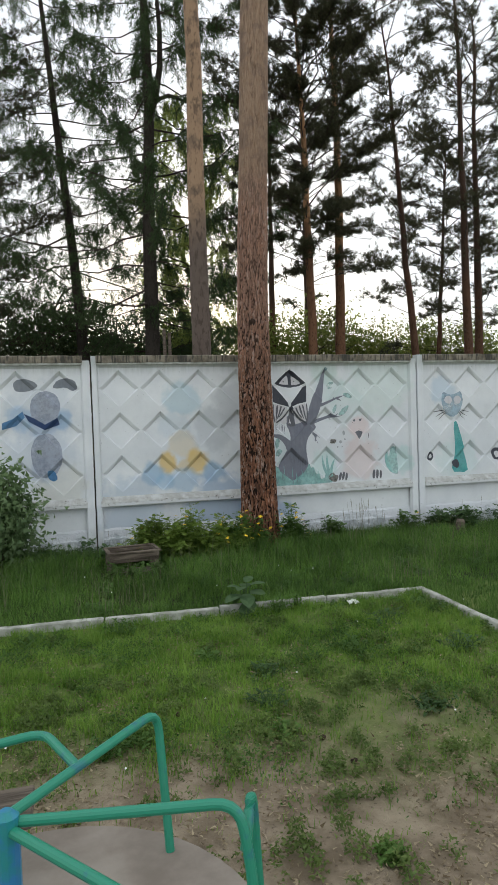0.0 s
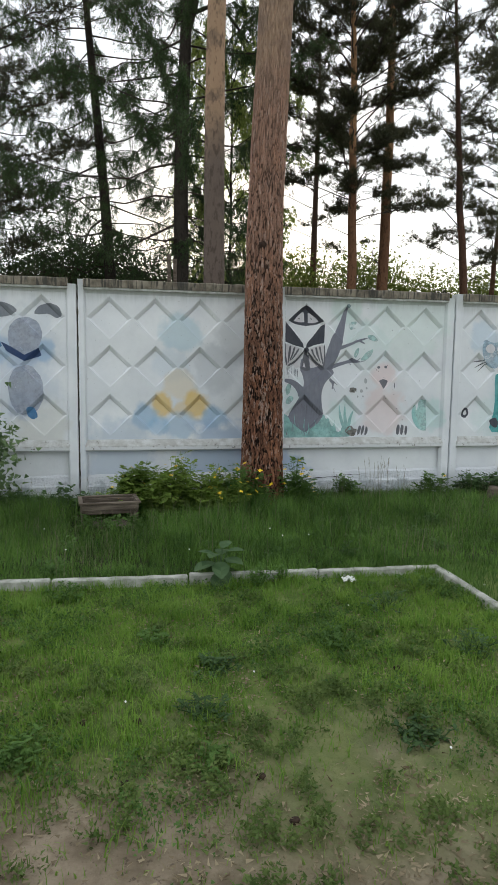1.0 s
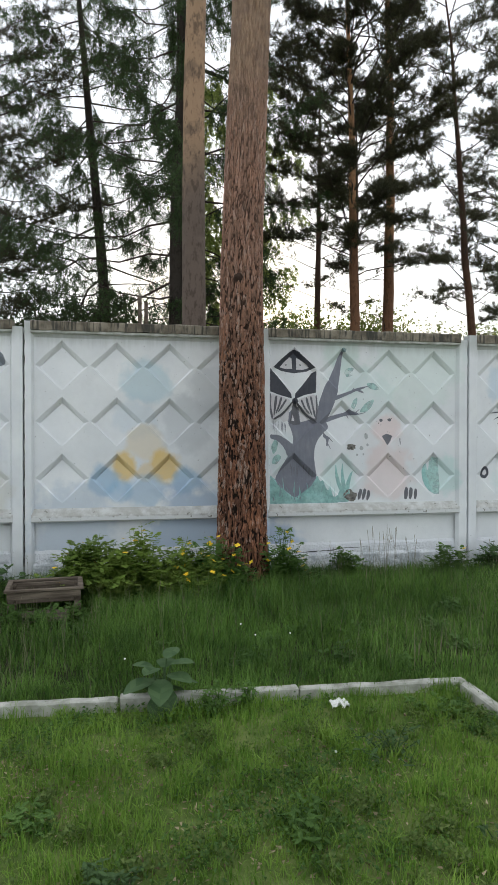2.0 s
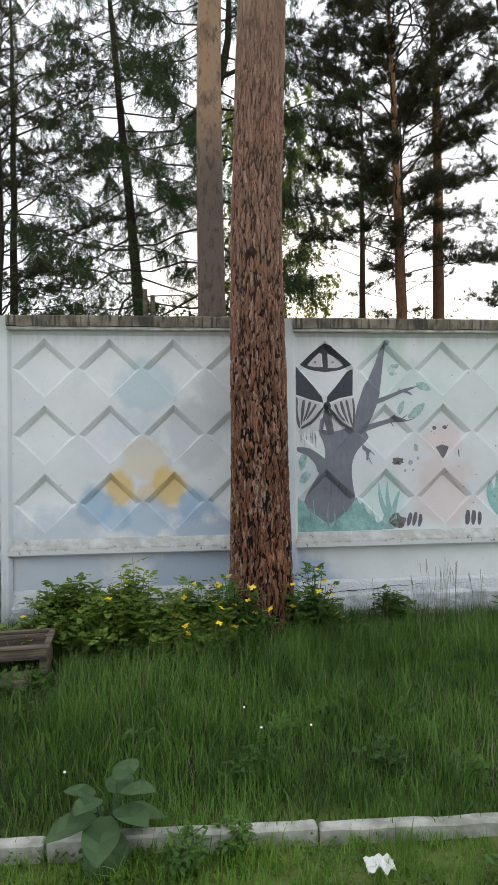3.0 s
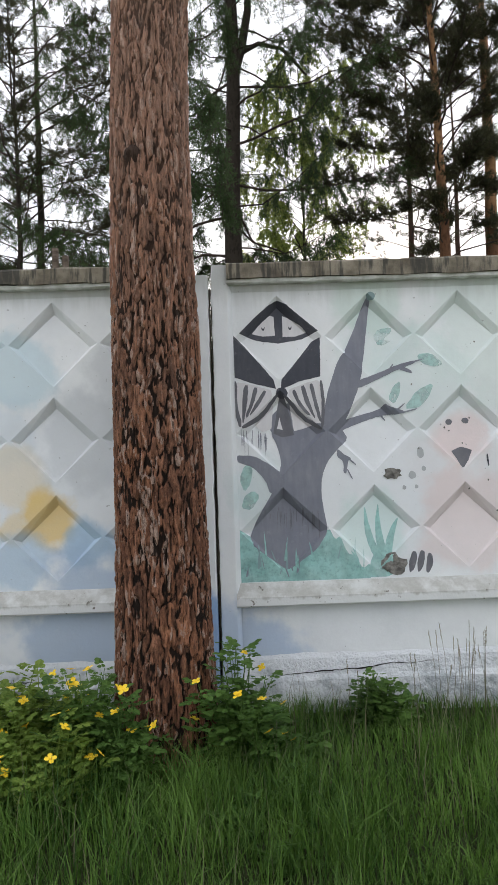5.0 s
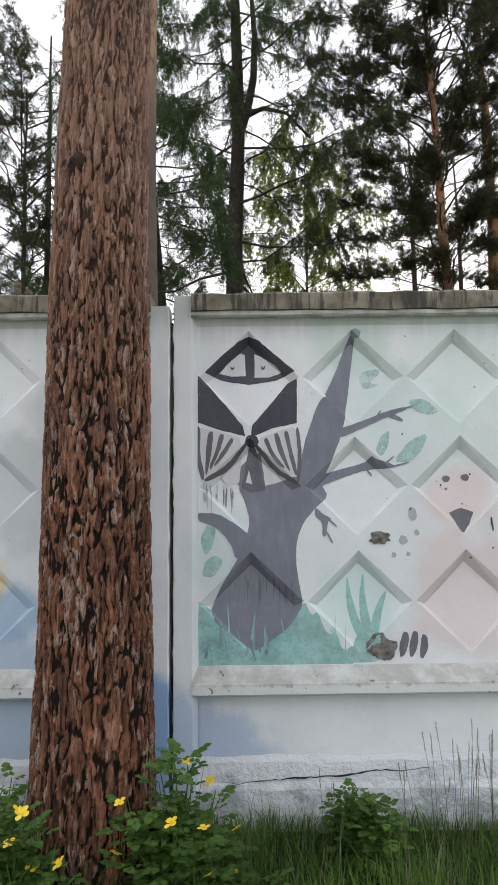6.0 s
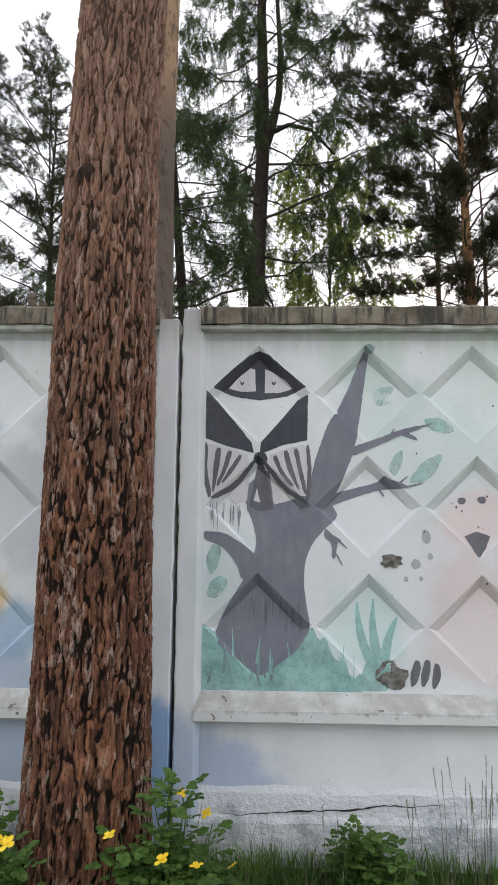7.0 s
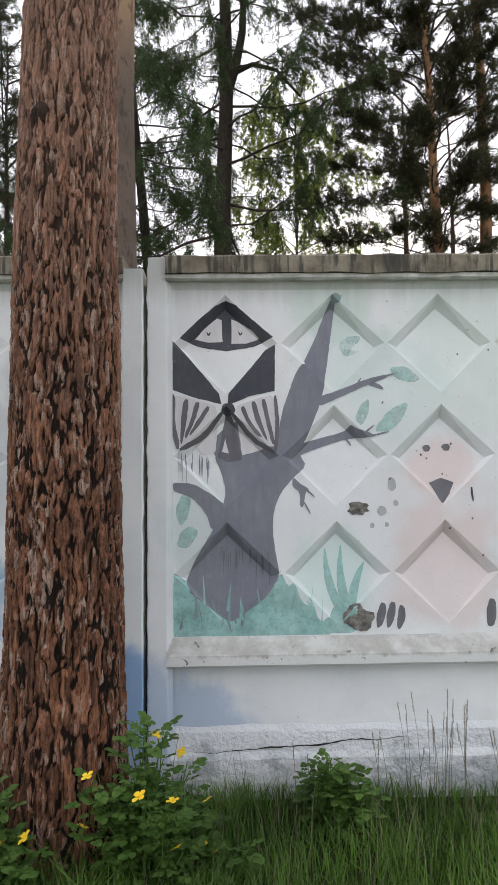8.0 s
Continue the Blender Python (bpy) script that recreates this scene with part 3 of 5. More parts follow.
def paint(key, name, ink, layer, pts):
    if "triangle" not in name and "wedge" not in name and "visor" not in name and "band" not in name:
        pts = smooth_outline(pts)
    pts = [(min(max(x, F0 + 0.002), F1 - 0.002), min(max(z, FB + 0.012), FT - 0.005)) for x, z in pts]
    edge, ragged = 0.0028 if "stroke" not in name and "drip" not in name else 0.0, []
    for (ax, az), (bx, bz) in zip(pts, pts[1:] + pts[:1]):
        n = max(1, int(math.hypot(bx - ax, bz - az) / 0.018)) if edge else 1
        for k in range(n):
            px_, pz_ = ax + (bx - ax) * k / n, az + (bz - az) * k / n
            w = noise.noise_vector((px_ * 45, pz_ * 45, layer))
            ragged.append((min(max(px_ + edge * w.x, F0 + 0.002), F1 - 0.002), min(max(pz_ + edge * w.y, FB + 0.012), FT - 0.005)))
    pts = ragged
    bm = bmesh.new()
    bm.faces.new([bm.verts.new((x, 0, z)) for x, z in pts])
    xs, zs = [p[0] for p in pts], [p[1] for p in pts]
    for cx in COLS:
        for top in PEAKS:
            zc = top - HH
            if cx - HW > max(xs) or cx + HW < min(xs) or zc - HH > max(zs) or zc + HH < min(zs):
                continue
            for s in (-1, 1):
                for p, q in CREASES:
                    way = Vector((s * (q[0] - p[0]) * HW, 0, (q[1] - p[1]) * HH))
                    bmesh.ops.bisect_plane(bm, geom=bm.verts[:] + bm.edges[:] + bm.faces[:], dist=1e-5,
                                           plane_co=(cx + s * p[0] * HW, 0, zc + p[1] * HH), plane_no=Vector((-way.z, 0, way.x)).normalized())
            bmesh.ops.bisect_plane(bm, geom=bm.verts[:] + bm.edges[:] + bm.faces[:], dist=1e-5, plane_co=(cx, 0, zc), plane_no=(1, 0, 0))
    LAID[0] += 1
    lift = 0.0013 * layer + 0.00002 * LAID[0]
    bmesh.ops.triangulate(bm, faces=bm.faces[:])
    for v in bm.verts:
        v.co.y = FIELD + recess(v.co.x, v.co.z) - lift
    for f in bm.faces:
        f.normal_update()
        if f.normal.y > 0:
            f.normal_flip()
    return part(name, bm, INK[ink], PANELS[key])


paint("B", "dark_visor", "dark", 1, [(0.161, 2.127), (0.255, 2.218), (0.335, 2.286), (0.385, 2.314), (0.437, 2.284), (0.522, 2.208), (0.613, 2.129), (0.52, 2.087), (0.384, 2.066), (0.262, 2.085)])
paint("B", "pale_wedge", "white", 2, [(0.235, 2.126), (0.281, 2.184), (0.341, 2.232), (0.363, 2.226), (0.368, 2.112), (0.297, 2.11)])
paint("B", "pale_wedge", "white", 2, [(0.412, 2.229), (0.444, 2.215), (0.507, 2.17), (0.547, 2.126), (0.482, 2.104), (0.411, 2.104)])
paint("B", "dark_triangle", "dark", 1, [(0.113, 2.113), (0.161, 2.083), (0.35, 1.855), (0.361, 1.803), (0.234, 1.836), (0.119, 1.875)])
paint("B", "dark_triangle", "dark", 1, [(0.621, 2.093), (0.616, 1.867), (0.491, 1.84), (0.388, 1.797), (0.394, 1.854), (0.492, 1.969), (0.574, 2.071)])
paint("B", "dark_dot", "dark", 2, [(0.369, 1.808), (0.415, 1.808), (0.431, 1.77), (0.393, 1.738), (0.355, 1.77)])
paint("B", "grey_wedge", "grey", 2, [(0.377, 1.749), (0.409, 1.748), (0.436, 1.656), (0.456, 1.535), (0.387, 1.527), (0.339, 1.549)])
paint("B", "pale_fan", "white", 1, [(0.121, 1.855), (0.234, 1.828), (0.356, 1.787), (0.275, 1.657), (0.154, 1.588), (0.122, 1.685)])
paint("B", "pale_fan", "white", 1, [(0.615, 1.851), (0.518, 1.829), (0.415, 1.786), (0.49, 1.669), (0.618, 1.574), (0.63, 1.723)])
paint("B", "grey_stripe", "grey", 2, [(0.124, 1.847), (0.14, 1.847), (0.138, 1.712), (0.162, 1.596), (0.146, 1.588), (0.122, 1.685)])
paint("B", "grey_stripe", "grey", 2, [(0.181, 1.831), (0.205, 1.825), (0.194, 1.725), (0.173, 1.617), (0.162, 1.617), (0.167, 1.739)])
paint("B", "grey_stripe", "grey", 2, [(0.234, 1.817), (0.259, 1.811), (0.232, 1.725), (0.189, 1.636), (0.183, 1.658), (0.216, 1.738)])
paint("B", "grey_stripe", "grey", 2, [(0.288, 1.798), (0.307, 1.787), (0.264, 1.717), (0.21, 1.652), (0.205, 1.663), (0.248, 1.733)])
paint("B", "grey_stripe", "grey", 2, [(0.501, 1.813), (0.523, 1.819), (0.549, 1.723), (0.583, 1.623), (0.565, 1.639), (0.522, 1.723)])
paint("B", "grey_stripe", "grey", 2, [(0.55, 1.824), (0.572, 1.829), (0.592, 1.723), (0.618, 1.601), (0.597, 1.615), (0.571, 1.723)])
paint("B", "grey_stripe", "grey", 2, [(0.45, 1.786), (0.469, 1.797), (0.495, 1.724), (0.559, 1.642), (0.53, 1.65), (0.479, 1.716)])
paint("B", "teal_ground_band", "teal", 0.4, [(0.128, 0.70), (0.86, 0.70), (0.82, 0.77), (0.77, 0.82), (0.71, 0.88), (0.66, 0.90), (0.60, 0.95), (0.55, 0.94), (0.45, 0.95), (0.35, 0.93), (0.27, 0.98), (0.2, 0.96), (0.128, 1.01)])
paint("B", "grey_trunk_top_shape", "trunk", 0.6, [(0.30, 1.62), (0.42, 1.74), (0.62, 1.66), (0.66, 1.58), (0.62, 1.50), (0.36, 1.48)])
paint("B", "grey_trunk_shape", "trunk", 1, [(0.318, 1.57), (0.42, 1.60), (0.65, 1.60), (0.73, 1.57), (0.765, 1.505), (0.70, 1.45), (0.64, 1.38), (0.605, 1.30), (0.596, 1.20), (0.612, 1.08), (0.630, 0.99), (0.563, 0.887), (0.444, 0.805), (0.389, 0.775), (0.326, 0.822), (0.175, 0.94), (0.235, 1.08), (0.315, 1.205), (0.345, 1.27), (0.368, 1.335), (0.376, 1.40), (0.36, 1.47)])
paint("B", "grey_limb_shape", "trunk", 1, [(0.64, 1.56), (0.625, 1.601), (0.640, 1.723), (0.672, 1.831), (0.735, 1.99), (0.80, 2.01), (0.866, 1.99), (0.858, 1.90), (0.83, 1.79), (0.785, 1.682), (0.73, 1.56)])
paint("B", "grey_limb_shape", "trunk", 2, [(0.750, 1.987), (0.816, 2.12), (0.9, 2.326), (0.922, 2.312), (0.896, 2.14), (0.872, 1.99), (0.86, 1.93)])
paint("B", "grey_branch_shape", "trunk", 2, [(0.816, 1.831), (0.953, 1.877), (1.063, 1.921), (1.159, 1.942), (1.161, 1.926), (1.062, 1.893), (0.957, 1.844), (0.821, 1.785)])
paint("B", "grey_twig_shape", "trunk", 1, [(1.068, 1.921), (1.133, 1.887), (1.143, 1.865), (1.122, 1.871), (1.062, 1.893)])
paint("B", "grey_branch_shape", "trunk", 2, [(0.683, 1.596), (0.813, 1.633), (0.949, 1.667), (0.982, 1.702), (0.998, 1.686), (1.09, 1.653), (1.084, 1.637), (0.962, 1.635), (0.812, 1.587), (0.698, 1.542)])
paint("B", "grey_branch_shape", "trunk", 1.3, [(0.114, 1.432), (0.22, 1.428), (0.315, 1.372), (0.372, 1.325), (0.41, 1.27), (0.39, 1.22), (0.31, 1.20), (0.283, 1.285), (0.22, 1.358), (0.114, 1.398)])
paint("B", "grey_twig_shape", "trunk", 1, [(0.697, 1.453), (0.742, 1.413), (0.777, 1.396), (0.755, 1.38), (0.744, 1.306), (0.728, 1.311), (0.729, 1.381), (0.691, 1.408)])
paint("B", "teal_grass_shape", "teal", 0.5, [(0.115, 0.97), (0.147, 0.917), (0.163, 0.956), (0.194, 0.891), (0.252, 0.885), (0.373, 0.765), (0.484, 0.836), (0.59, 0.918), (0.633, 1.011), (0.664, 0.938), (0.696, 0.958), (0.732, 0.859), (0.78, 0.846), (0.816, 0.767), (0.858, 0.801), (0.905, 0.733), (0.905, 0.717), (0.116, 0.716)])
paint("B", "teal_blade_shape", "teal", 1, [(0.905, 0.80), (0.86, 0.88), (0.835, 1.0), (0.845, 1.14), (0.868, 1.0), (0.90, 0.90), (0.95, 0.82)])
paint("B", "teal_blade_shape", "teal", 1, [(0.92, 0.82), (0.90, 0.92), (0.90, 1.03), (0.925, 1.15), (0.93, 1.02), (0.945, 0.92), (0.965, 0.84)])
paint("B", "teal_blade_shape", "teal", 1, [(0.94, 0.80), (0.955, 0.92), (0.99, 1.0), (1.04, 1.06), (1.012, 0.97), (0.99, 0.88), (0.985, 0.80)])
paint("B", "teal_grass_shape", "teal", 0.8, [(0.84, 0.72), (0.99, 0.72), (1.0, 0.80), (0.96, 0.88), (0.90, 0.88), (0.86, 0.80)])
paint("B", "grey_oval", "grey", 1, [(1.099, 0.86), (1.122, 0.855), (1.127, 0.816), (1.107, 0.756), (1.08, 0.736), (1.076, 0.79)])
paint("B", "grey_oval", "grey", 1, [(1.147, 0.865), (1.17, 0.854), (1.169, 0.802), (1.144, 0.745), (1.125, 0.74), (1.127, 0.803)])
paint("B", "grey_oval", "grey", 1, [(1.189, 0.849), (1.213, 0.838), (1.216, 0.781), (1.191, 0.734), (1.175, 0.735), (1.177, 0.789)])
paint("B", "grey_oval", "grey", 1, [(1.614, 0.872), (1.644, 0.865), (1.647, 0.793), (1.628, 0.737), (1.602, 0.744), (1.599, 0.812)])
paint("B", "grey_oval", "grey", 1, [(1.669, 0.871), (1.699, 0.857), (1.698, 0.786), (1.679, 0.733), (1.657, 0.744), (1.654, 0.811)])
paint("B", "grey_oval", "grey", 1, [(1.725, 0.857), (1.75, 0.842), (1.75, 0.778), (1.735, 0.732), (1.716, 0.743), (1.713, 0.811)])
paint("B", "dark_dot", "grey", 1, [(1.337, 1.6), (1.359, 1.601), (1.37, 1.586), (1.359, 1.568), (1.337, 1.568), (1.326, 1.586)])
paint("B", "dark_dot", "grey", 1, [(1.432, 1.605), (1.454, 1.605), (1.465, 1.591), (1.454, 1.572), (1.432, 1.572), (1.421, 1.59)])
paint("B", "grey_wedge", "grey", 1, [(1.35, 1.418), (1.409, 1.44), (1.468, 1.418), (1.445, 1.365), (1.416, 1.322), (1.405, 1.322)])
paint("B", "dark_dot", "dark", 1, [(1.545, 1.394), (1.556, 1.394), (1.559, 1.329), (1.552, 1.322)])
paint("B", "grey_spot", "palegrey", 1, [(1.161, 1.45), (1.185, 1.436), (1.189, 1.393), (1.167, 1.377), (1.149, 1.399), (1.15, 1.437)])
paint("B", "grey_spot", "palegrey", 1, [(1.109, 1.314), (1.136, 1.303), (1.14, 1.276), (1.113, 1.263), (1.092, 1.282)])
paint("B", "grey_spot", "palegrey", 1, [(1.182, 1.34), (1.198, 1.329), (1.195, 1.31), (1.176, 1.308), (1.171, 1.327)])
paint("B", "grey_spot", "palegrey", 1, [(1.064, 1.234), (1.083, 1.226), (1.077, 1.205), (1.056, 1.208)])
paint("B", "grey_spot", "palegrey", 1, [(1.134, 1.236), (1.15, 1.228), (1.147, 1.21), (1.128, 1.212)])
paint("B", "teal_leaf_shape", "paleteal", 1, [(0.929, 2.086), (0.963, 2.133), (1.04, 2.142), (1.039, 2.114), (0.984, 2.07), (1.038, 2.059), (0.961, 2.031)])
paint("B", "teal_leaf_shape", "paleteal", 1, [(1.168, 1.975), (1.256, 1.981), (1.323, 1.92), (1.281, 1.898), (1.199, 1.92)])
paint("B", "teal_leaf_shape", "paleteal", 1, [(0.999, 1.729), (1.033, 1.803), (1.074, 1.827), (1.064, 1.748), (1.031, 1.691)])
paint("B", "teal_leaf_shape", "paleteal", 1, [(1.084, 1.666), (1.169, 1.775), (1.265, 1.81), (1.227, 1.72), (1.166, 1.666)])
paint("B", "teal_plant_shape", "paleteal", 1, [(1.82, 1.096), (1.865, 1.132), (1.886, 1.024), (1.918, 1.185), (2.007, 1.185), (2.021, 0.79), (1.928, 0.791), (1.847, 0.899)])
paint("B", "teal_blade_shape", "teal", 2, [(1.812, 1.049), (1.846, 1.085), (1.885, 0.934), (1.943, 0.809), (1.891, 0.82), (1.825, 0.917)])
paint("L", "grey_oval", "slate", 1, [(1.381, 2.173), (1.423, 2.228), (1.529, 2.24), (1.627, 2.203), (1.685, 2.146), (1.602, 2.092), (1.488, 2.073), (1.404, 2.089)])
paint("L", "grey_oval", "slate", 1, [(1.845, 2.122), (1.903, 2.213), (2.014, 2.246), (2.122, 2.209), (2.159, 2.108), (2.095, 2.074), (2.008, 2.126), (1.912, 2.113)])
paint("L", "blue_disc", "mist", 1, [(1.583, 1.966), (1.667, 2.062), (1.789, 2.088), (1.902, 2.029), (1.944, 1.886), (1.889, 1.724), (1.771, 1.65), (1.651, 1.683), (1.575, 1.784)])
paint("L", "blue_body_shape", "mist", 1, [(1.631, 1.522), (1.801, 1.564), (1.93, 1.403), (1.941, 1.188), (1.852, 1.015), (1.674, 0.989), (1.58, 1.136), (1.556, 1.349)])
paint("L", "blue_zigzag_band", "navy", 2, [(1.497, 1.807), (1.627, 1.74), (1.744, 1.665), (1.897, 1.745), (1.92, 1.659), (1.741, 1.595), (1.558, 1.7)])
paint("L", "blue_zigzag_band", "blue", 1, [(1.242, 1.697), (1.375, 1.748), (1.485, 1.836), (1.508, 1.758), (1.404, 1.657), (1.238, 1.614)])
paint("L", "blue_patch", "blue", 1, [(1.746, 1.084), (1.828, 1.087), (1.877, 0.977), (1.821, 0.938), (1.755, 0.984)])
paint("C", "blue_disc", "sky", 1, [(0.421, 1.819), (0.454, 1.969), (0.567, 1.916), (0.663, 1.931), (0.761, 1.979), (0.795, 1.809), (0.723, 1.642), (0.605, 1.578), (0.483, 1.649)])
paint("C", "pale_disc", "white", 2, [(0.499, 1.892), (0.566, 1.907), (0.613, 1.847), (0.582, 1.781), (0.506, 1.791), (0.469, 1.843)])
paint("C", "pale_disc", "white", 2, [(0.652, 1.889), (0.72, 1.904), (0.767, 1.844), (0.726, 1.777), (0.659, 1.787), (0.632, 1.839)])
paint("C", "teal_body_shape", "tealdark", 1, [(0.623, 1.51), (0.681, 1.525), (0.77, 1.233), (0.84, 0.932), (0.855, 0.752), (0.564, 0.768), (0.649, 1.069)])
paint("C", "dark_patch", "dark", 2, [(0.568, 0.92), (0.666, 0.966), (0.712, 0.879), (0.681, 0.813), (0.605, 0.851)])
paint("C", "dark_ring", "dark", 1, [(0.182, 1.04), (0.212, 1.089), (0.277, 1.078), (0.294, 1.001), (0.245, 0.945), (0.189, 0.965)])
paint("C", "pale_disc", "white", 2, [(0.22, 1.039), (0.248, 1.054), (0.266, 1.011), (0.237, 0.979), (0.209, 0.997)])
paint("C", "dark_ring", "dark", 1, [(1.277, 1.04), (1.338, 1.098), (1.439, 1.093), (1.477, 1.005), (1.414, 0.904), (1.314, 0.926)])
paint("C", "pale_disc", "white", 2, [(1.326, 1.02), (1.367, 1.053), (1.427, 1.024), (1.426, 0.964), (1.365, 0.941)])

paint("B", "pale_wedge", "white", 2.3, [(0.234, 1.603), (0.345, 1.732), (0.328, 1.576), (0.274, 1.56)])
paint("B", "pale_wedge", "white", 2.3, [(0.436, 1.716), (0.58, 1.596), (0.521, 1.575), (0.457, 1.559)])
paint("B", "pale_wedge", "white", 2.3, [(0.36, 1.576), (0.377, 1.643), (0.392, 1.57)])
paint("B", "grey_stripe", "grey", 2.4, [(0.121, 1.855), (0.135, 1.855), (0.138, 1.712), (0.162, 1.604), (0.146, 1.585), (0.122, 1.671)])
paint("B", "grey_stripe", "grey", 2.4, [(0.61, 1.845), (0.626, 1.845), (0.638, 1.709), (0.623, 1.569), (0.607, 1.58), (0.619, 1.709)])
paint("B", "grey_stripe", "grey", 2.4, [(0.396, 1.765), (0.415, 1.77), (0.516, 1.642), (0.618, 1.574), (0.612, 1.558), (0.503, 1.623)])
paint("B", "grey_stripe", "grey", 2.4, [(0.377, 1.77), (0.361, 1.776), (0.264, 1.657), (0.157, 1.598), (0.167, 1.58), (0.28, 1.635)])
paint("B", "pale_leaf_shape", "paleteal", 0.5, [(0.135, 1.30), (0.17, 1.38), (0.215, 1.36), (0.20, 1.27), (0.16, 1.22)])
paint("B", "pale_leaf_shape", "paleteal", 0.5, [(0.14, 1.13), (0.16, 1.20), (0.21, 1.23), (0.25, 1.20), (0.20, 1.12)])
# thin twigs at the branch ends, hook twig, eye marks, whisker strokes
for pts in ([(1.10, 1.925), (1.20, 1.95), (1.205, 1.943), (1.10, 1.915)], [(1.00, 1.885), (1.03, 1.925), (1.036, 1.922), (1.008, 1.88)], [(1.06, 1.645), (1.16, 1.668), (1.162, 1.661), (1.06, 1.636)], [(1.03, 1.655), (1.09, 1.70), (1.094, 1.695), (1.04, 1.648)],
            [(0.95, 1.64), (0.98, 1.60), (0.986, 1.603), (0.96, 1.645)], [(0.745, 1.33), (0.775, 1.275), (0.78, 1.278), (0.752, 1.335)], [(0.76, 1.40), (0.80, 1.36), (0.80, 1.352), (0.755, 1.39)]):
    paint("B", "twig_stroke", "trunk", 2.2, pts)
for x in (0.30, 0.455):
    paint("B", "eye_stroke", "dark", 2.7, [(x - 0.011, 2.165), (x - 0.006, 2.145), (x + 0.006, 2.145), (x + 0.011, 2.165), (x + 0.006, 2.163), (x, 2.153), (x - 0.006, 2.163)])
for dx, dz in ((-0.20, -0.10), (-0.23, -0.03), (-0.17, -0.15), (0.20, -0.10), (0.23, -0.04), (0.17, -0.15)):
    x, z = 0.61 + 0.6 * dx, 1.70 + 0.3 * dz
    paint("C", "whisker_stroke", "dark", 2.2, [(x, z + 0.007), (x + 0.7 * dx, z + 0.7 * dz + 0.004), (x + 0.7 * dx, z + 0.7 * dz - 0.004), (x, z - 0.007)])
paint("B", "green_patch", "tealgrey", 2.3, [(0.895, 2.335), (0.925, 2.345), (0.95, 2.325), (0.935, 2.295), (0.905, 2.30)])
# darker strokes of paint: grass lines over the teal, drips under the limbs and fans
rp = random.Random(11)
for i in range(30):
    x = rp.uniform(0.13, 0.82)
    z, w, l = rp.uniform(0.73, 0.84), rp.uniform(0.003, 0.009), rp.uniform(0.06, 0.18)
    b = rp.uniform(-0.05, 0.05)
    paint("B", "grass_stroke", rp.choice(["teal", "teal", "trunk", "tealgrey"]), 2.6, [(x - w, z), (x + w, z), (x + w * 0.5 + b * 0.6, z + l * 0.7), (x + b, z + l)])
for i in range(44):
    x = rp.uniform(0.14, 0.38) if i < 22 else rp.uniform(0.3, 0.58)
    z = (1.56 - 0.15 * (x - 0.14) if i < 22 else 1.12 - 0.25 * abs(x - 0.4)) + rp.uniform(-0.03, 0.03)
    l, w = rp.uniform(0.03, 0.12), rp.uniform(0.001, 0.0026)
    paint("B", "paint_drip", "trunk" if i < 22 else "grey", 2.6, [(x - w, z), (x + w, z), (x + w * 0.6, z - l), (x - w * 0.6, z - l)])


def crack(key, x0, x1, z, seed):
    """A dark open crack along the plinth."""
    r = random.Random(seed)
    bm = bmesh.new()
    lo, hi_ = [], []
    n = 44
    zz_ = z
    for i in range(n + 1):
        x = x0 + (x1 - x0) * i / n
        zz_ += r.uniform(-0.006, 0.006)
        w = 0.0022 * math.sin(math.pi * i / n) * r.uniform(0.5, 2.0) + 0.0004
        lo.append(bm.verts.new((x, 0.031, zz_ - w)))
        hi_.append(bm.verts.new((x, 0.031, zz_ + w)))
    for i in range(n):
        bm.faces.new((lo[i], lo[i + 1], hi_[i + 1], hi_[i]))
    part("crack", bm, M_CRACK, PANELS[key], "dark jagged crack in the plinth")


M_CRACK = simple("crack_shadow_dirt", (0.02, 0.02, 0.018), (0.05, 0.048, 0.045), 20, 0.95, 0.2)
crack("B", 0.22, 1.25, 0.20, 3)
crack("A", 0.6, 1.5, 0.19, 4)


def chip(key, x, z, w, h, seed):
    """A knocked-out place in the concrete with a ragged, pitted bottom."""
    r = random.Random(seed)
    bm = bmesh.new()
    mid = bm.verts.new((x, FIELD + recess(x, z) - 0.004, z))
    rim = []
    for k in range(18):
        t = 2 * math.pi * k / 18
        q = r.uniform(0.7, 1.1)
        px_, pz_ = x + w * q * math.cos(t), z + h * q * math.sin(t)
        rim.append(bm.verts.new((px_, FIELD + recess(px_, pz_) - 0.0045, pz_)))
    for k in range(18):
        bm.faces.new((mid, rim[(k + 1) % 18], rim[k]))
    bmesh.ops.subdivide_edges(bm, edges=bm.edges[:], cuts=3, use_grid_fill=True)
    for v in bm.verts:
        v.co.y += 0.006 * noise.noise(v.co * 60)
    bmesh.ops.recalc_face_normals(bm, faces=bm.faces[:])
    part("chipped_spot", bm, M_CHIP, PANELS[key], "broken grey pit in the concrete")


chip("B", 1.003, 1.30, 0.055, 0.036, 1)
chip("B", 0.99, 0.79, 0.075, 0.065, 2)
for i in range(14):
    q = random.Random(40 + i)
    chip("B", q.uniform(1.1, 2.0), q.uniform(0.9, 2.2), 0.005, 0.006, 60 + i)

# ---- the pine before the fence ----
def axis(points, z):
    for (z0, x0, y0, r0), (z1, x1, y1, r1) in zip(points, points[1:]):
        if z <= z1:
            k = (z - z0) / (z1 - z0)
            return x0 + k * (x1 - x0), y0 + k * (y1 - y0), r0 + k * (r1 - r0)
    return points[-1][1:]


def hashed(i, j, k, seed):
    """A repeatable random value from 0 to 1 for each whole-number cell."""
    h = np.sin(i * 127.1 + j * 311.7 + k * 74.7 + seed * 53.3) * 43758.5453
    return h - np.floor(h)


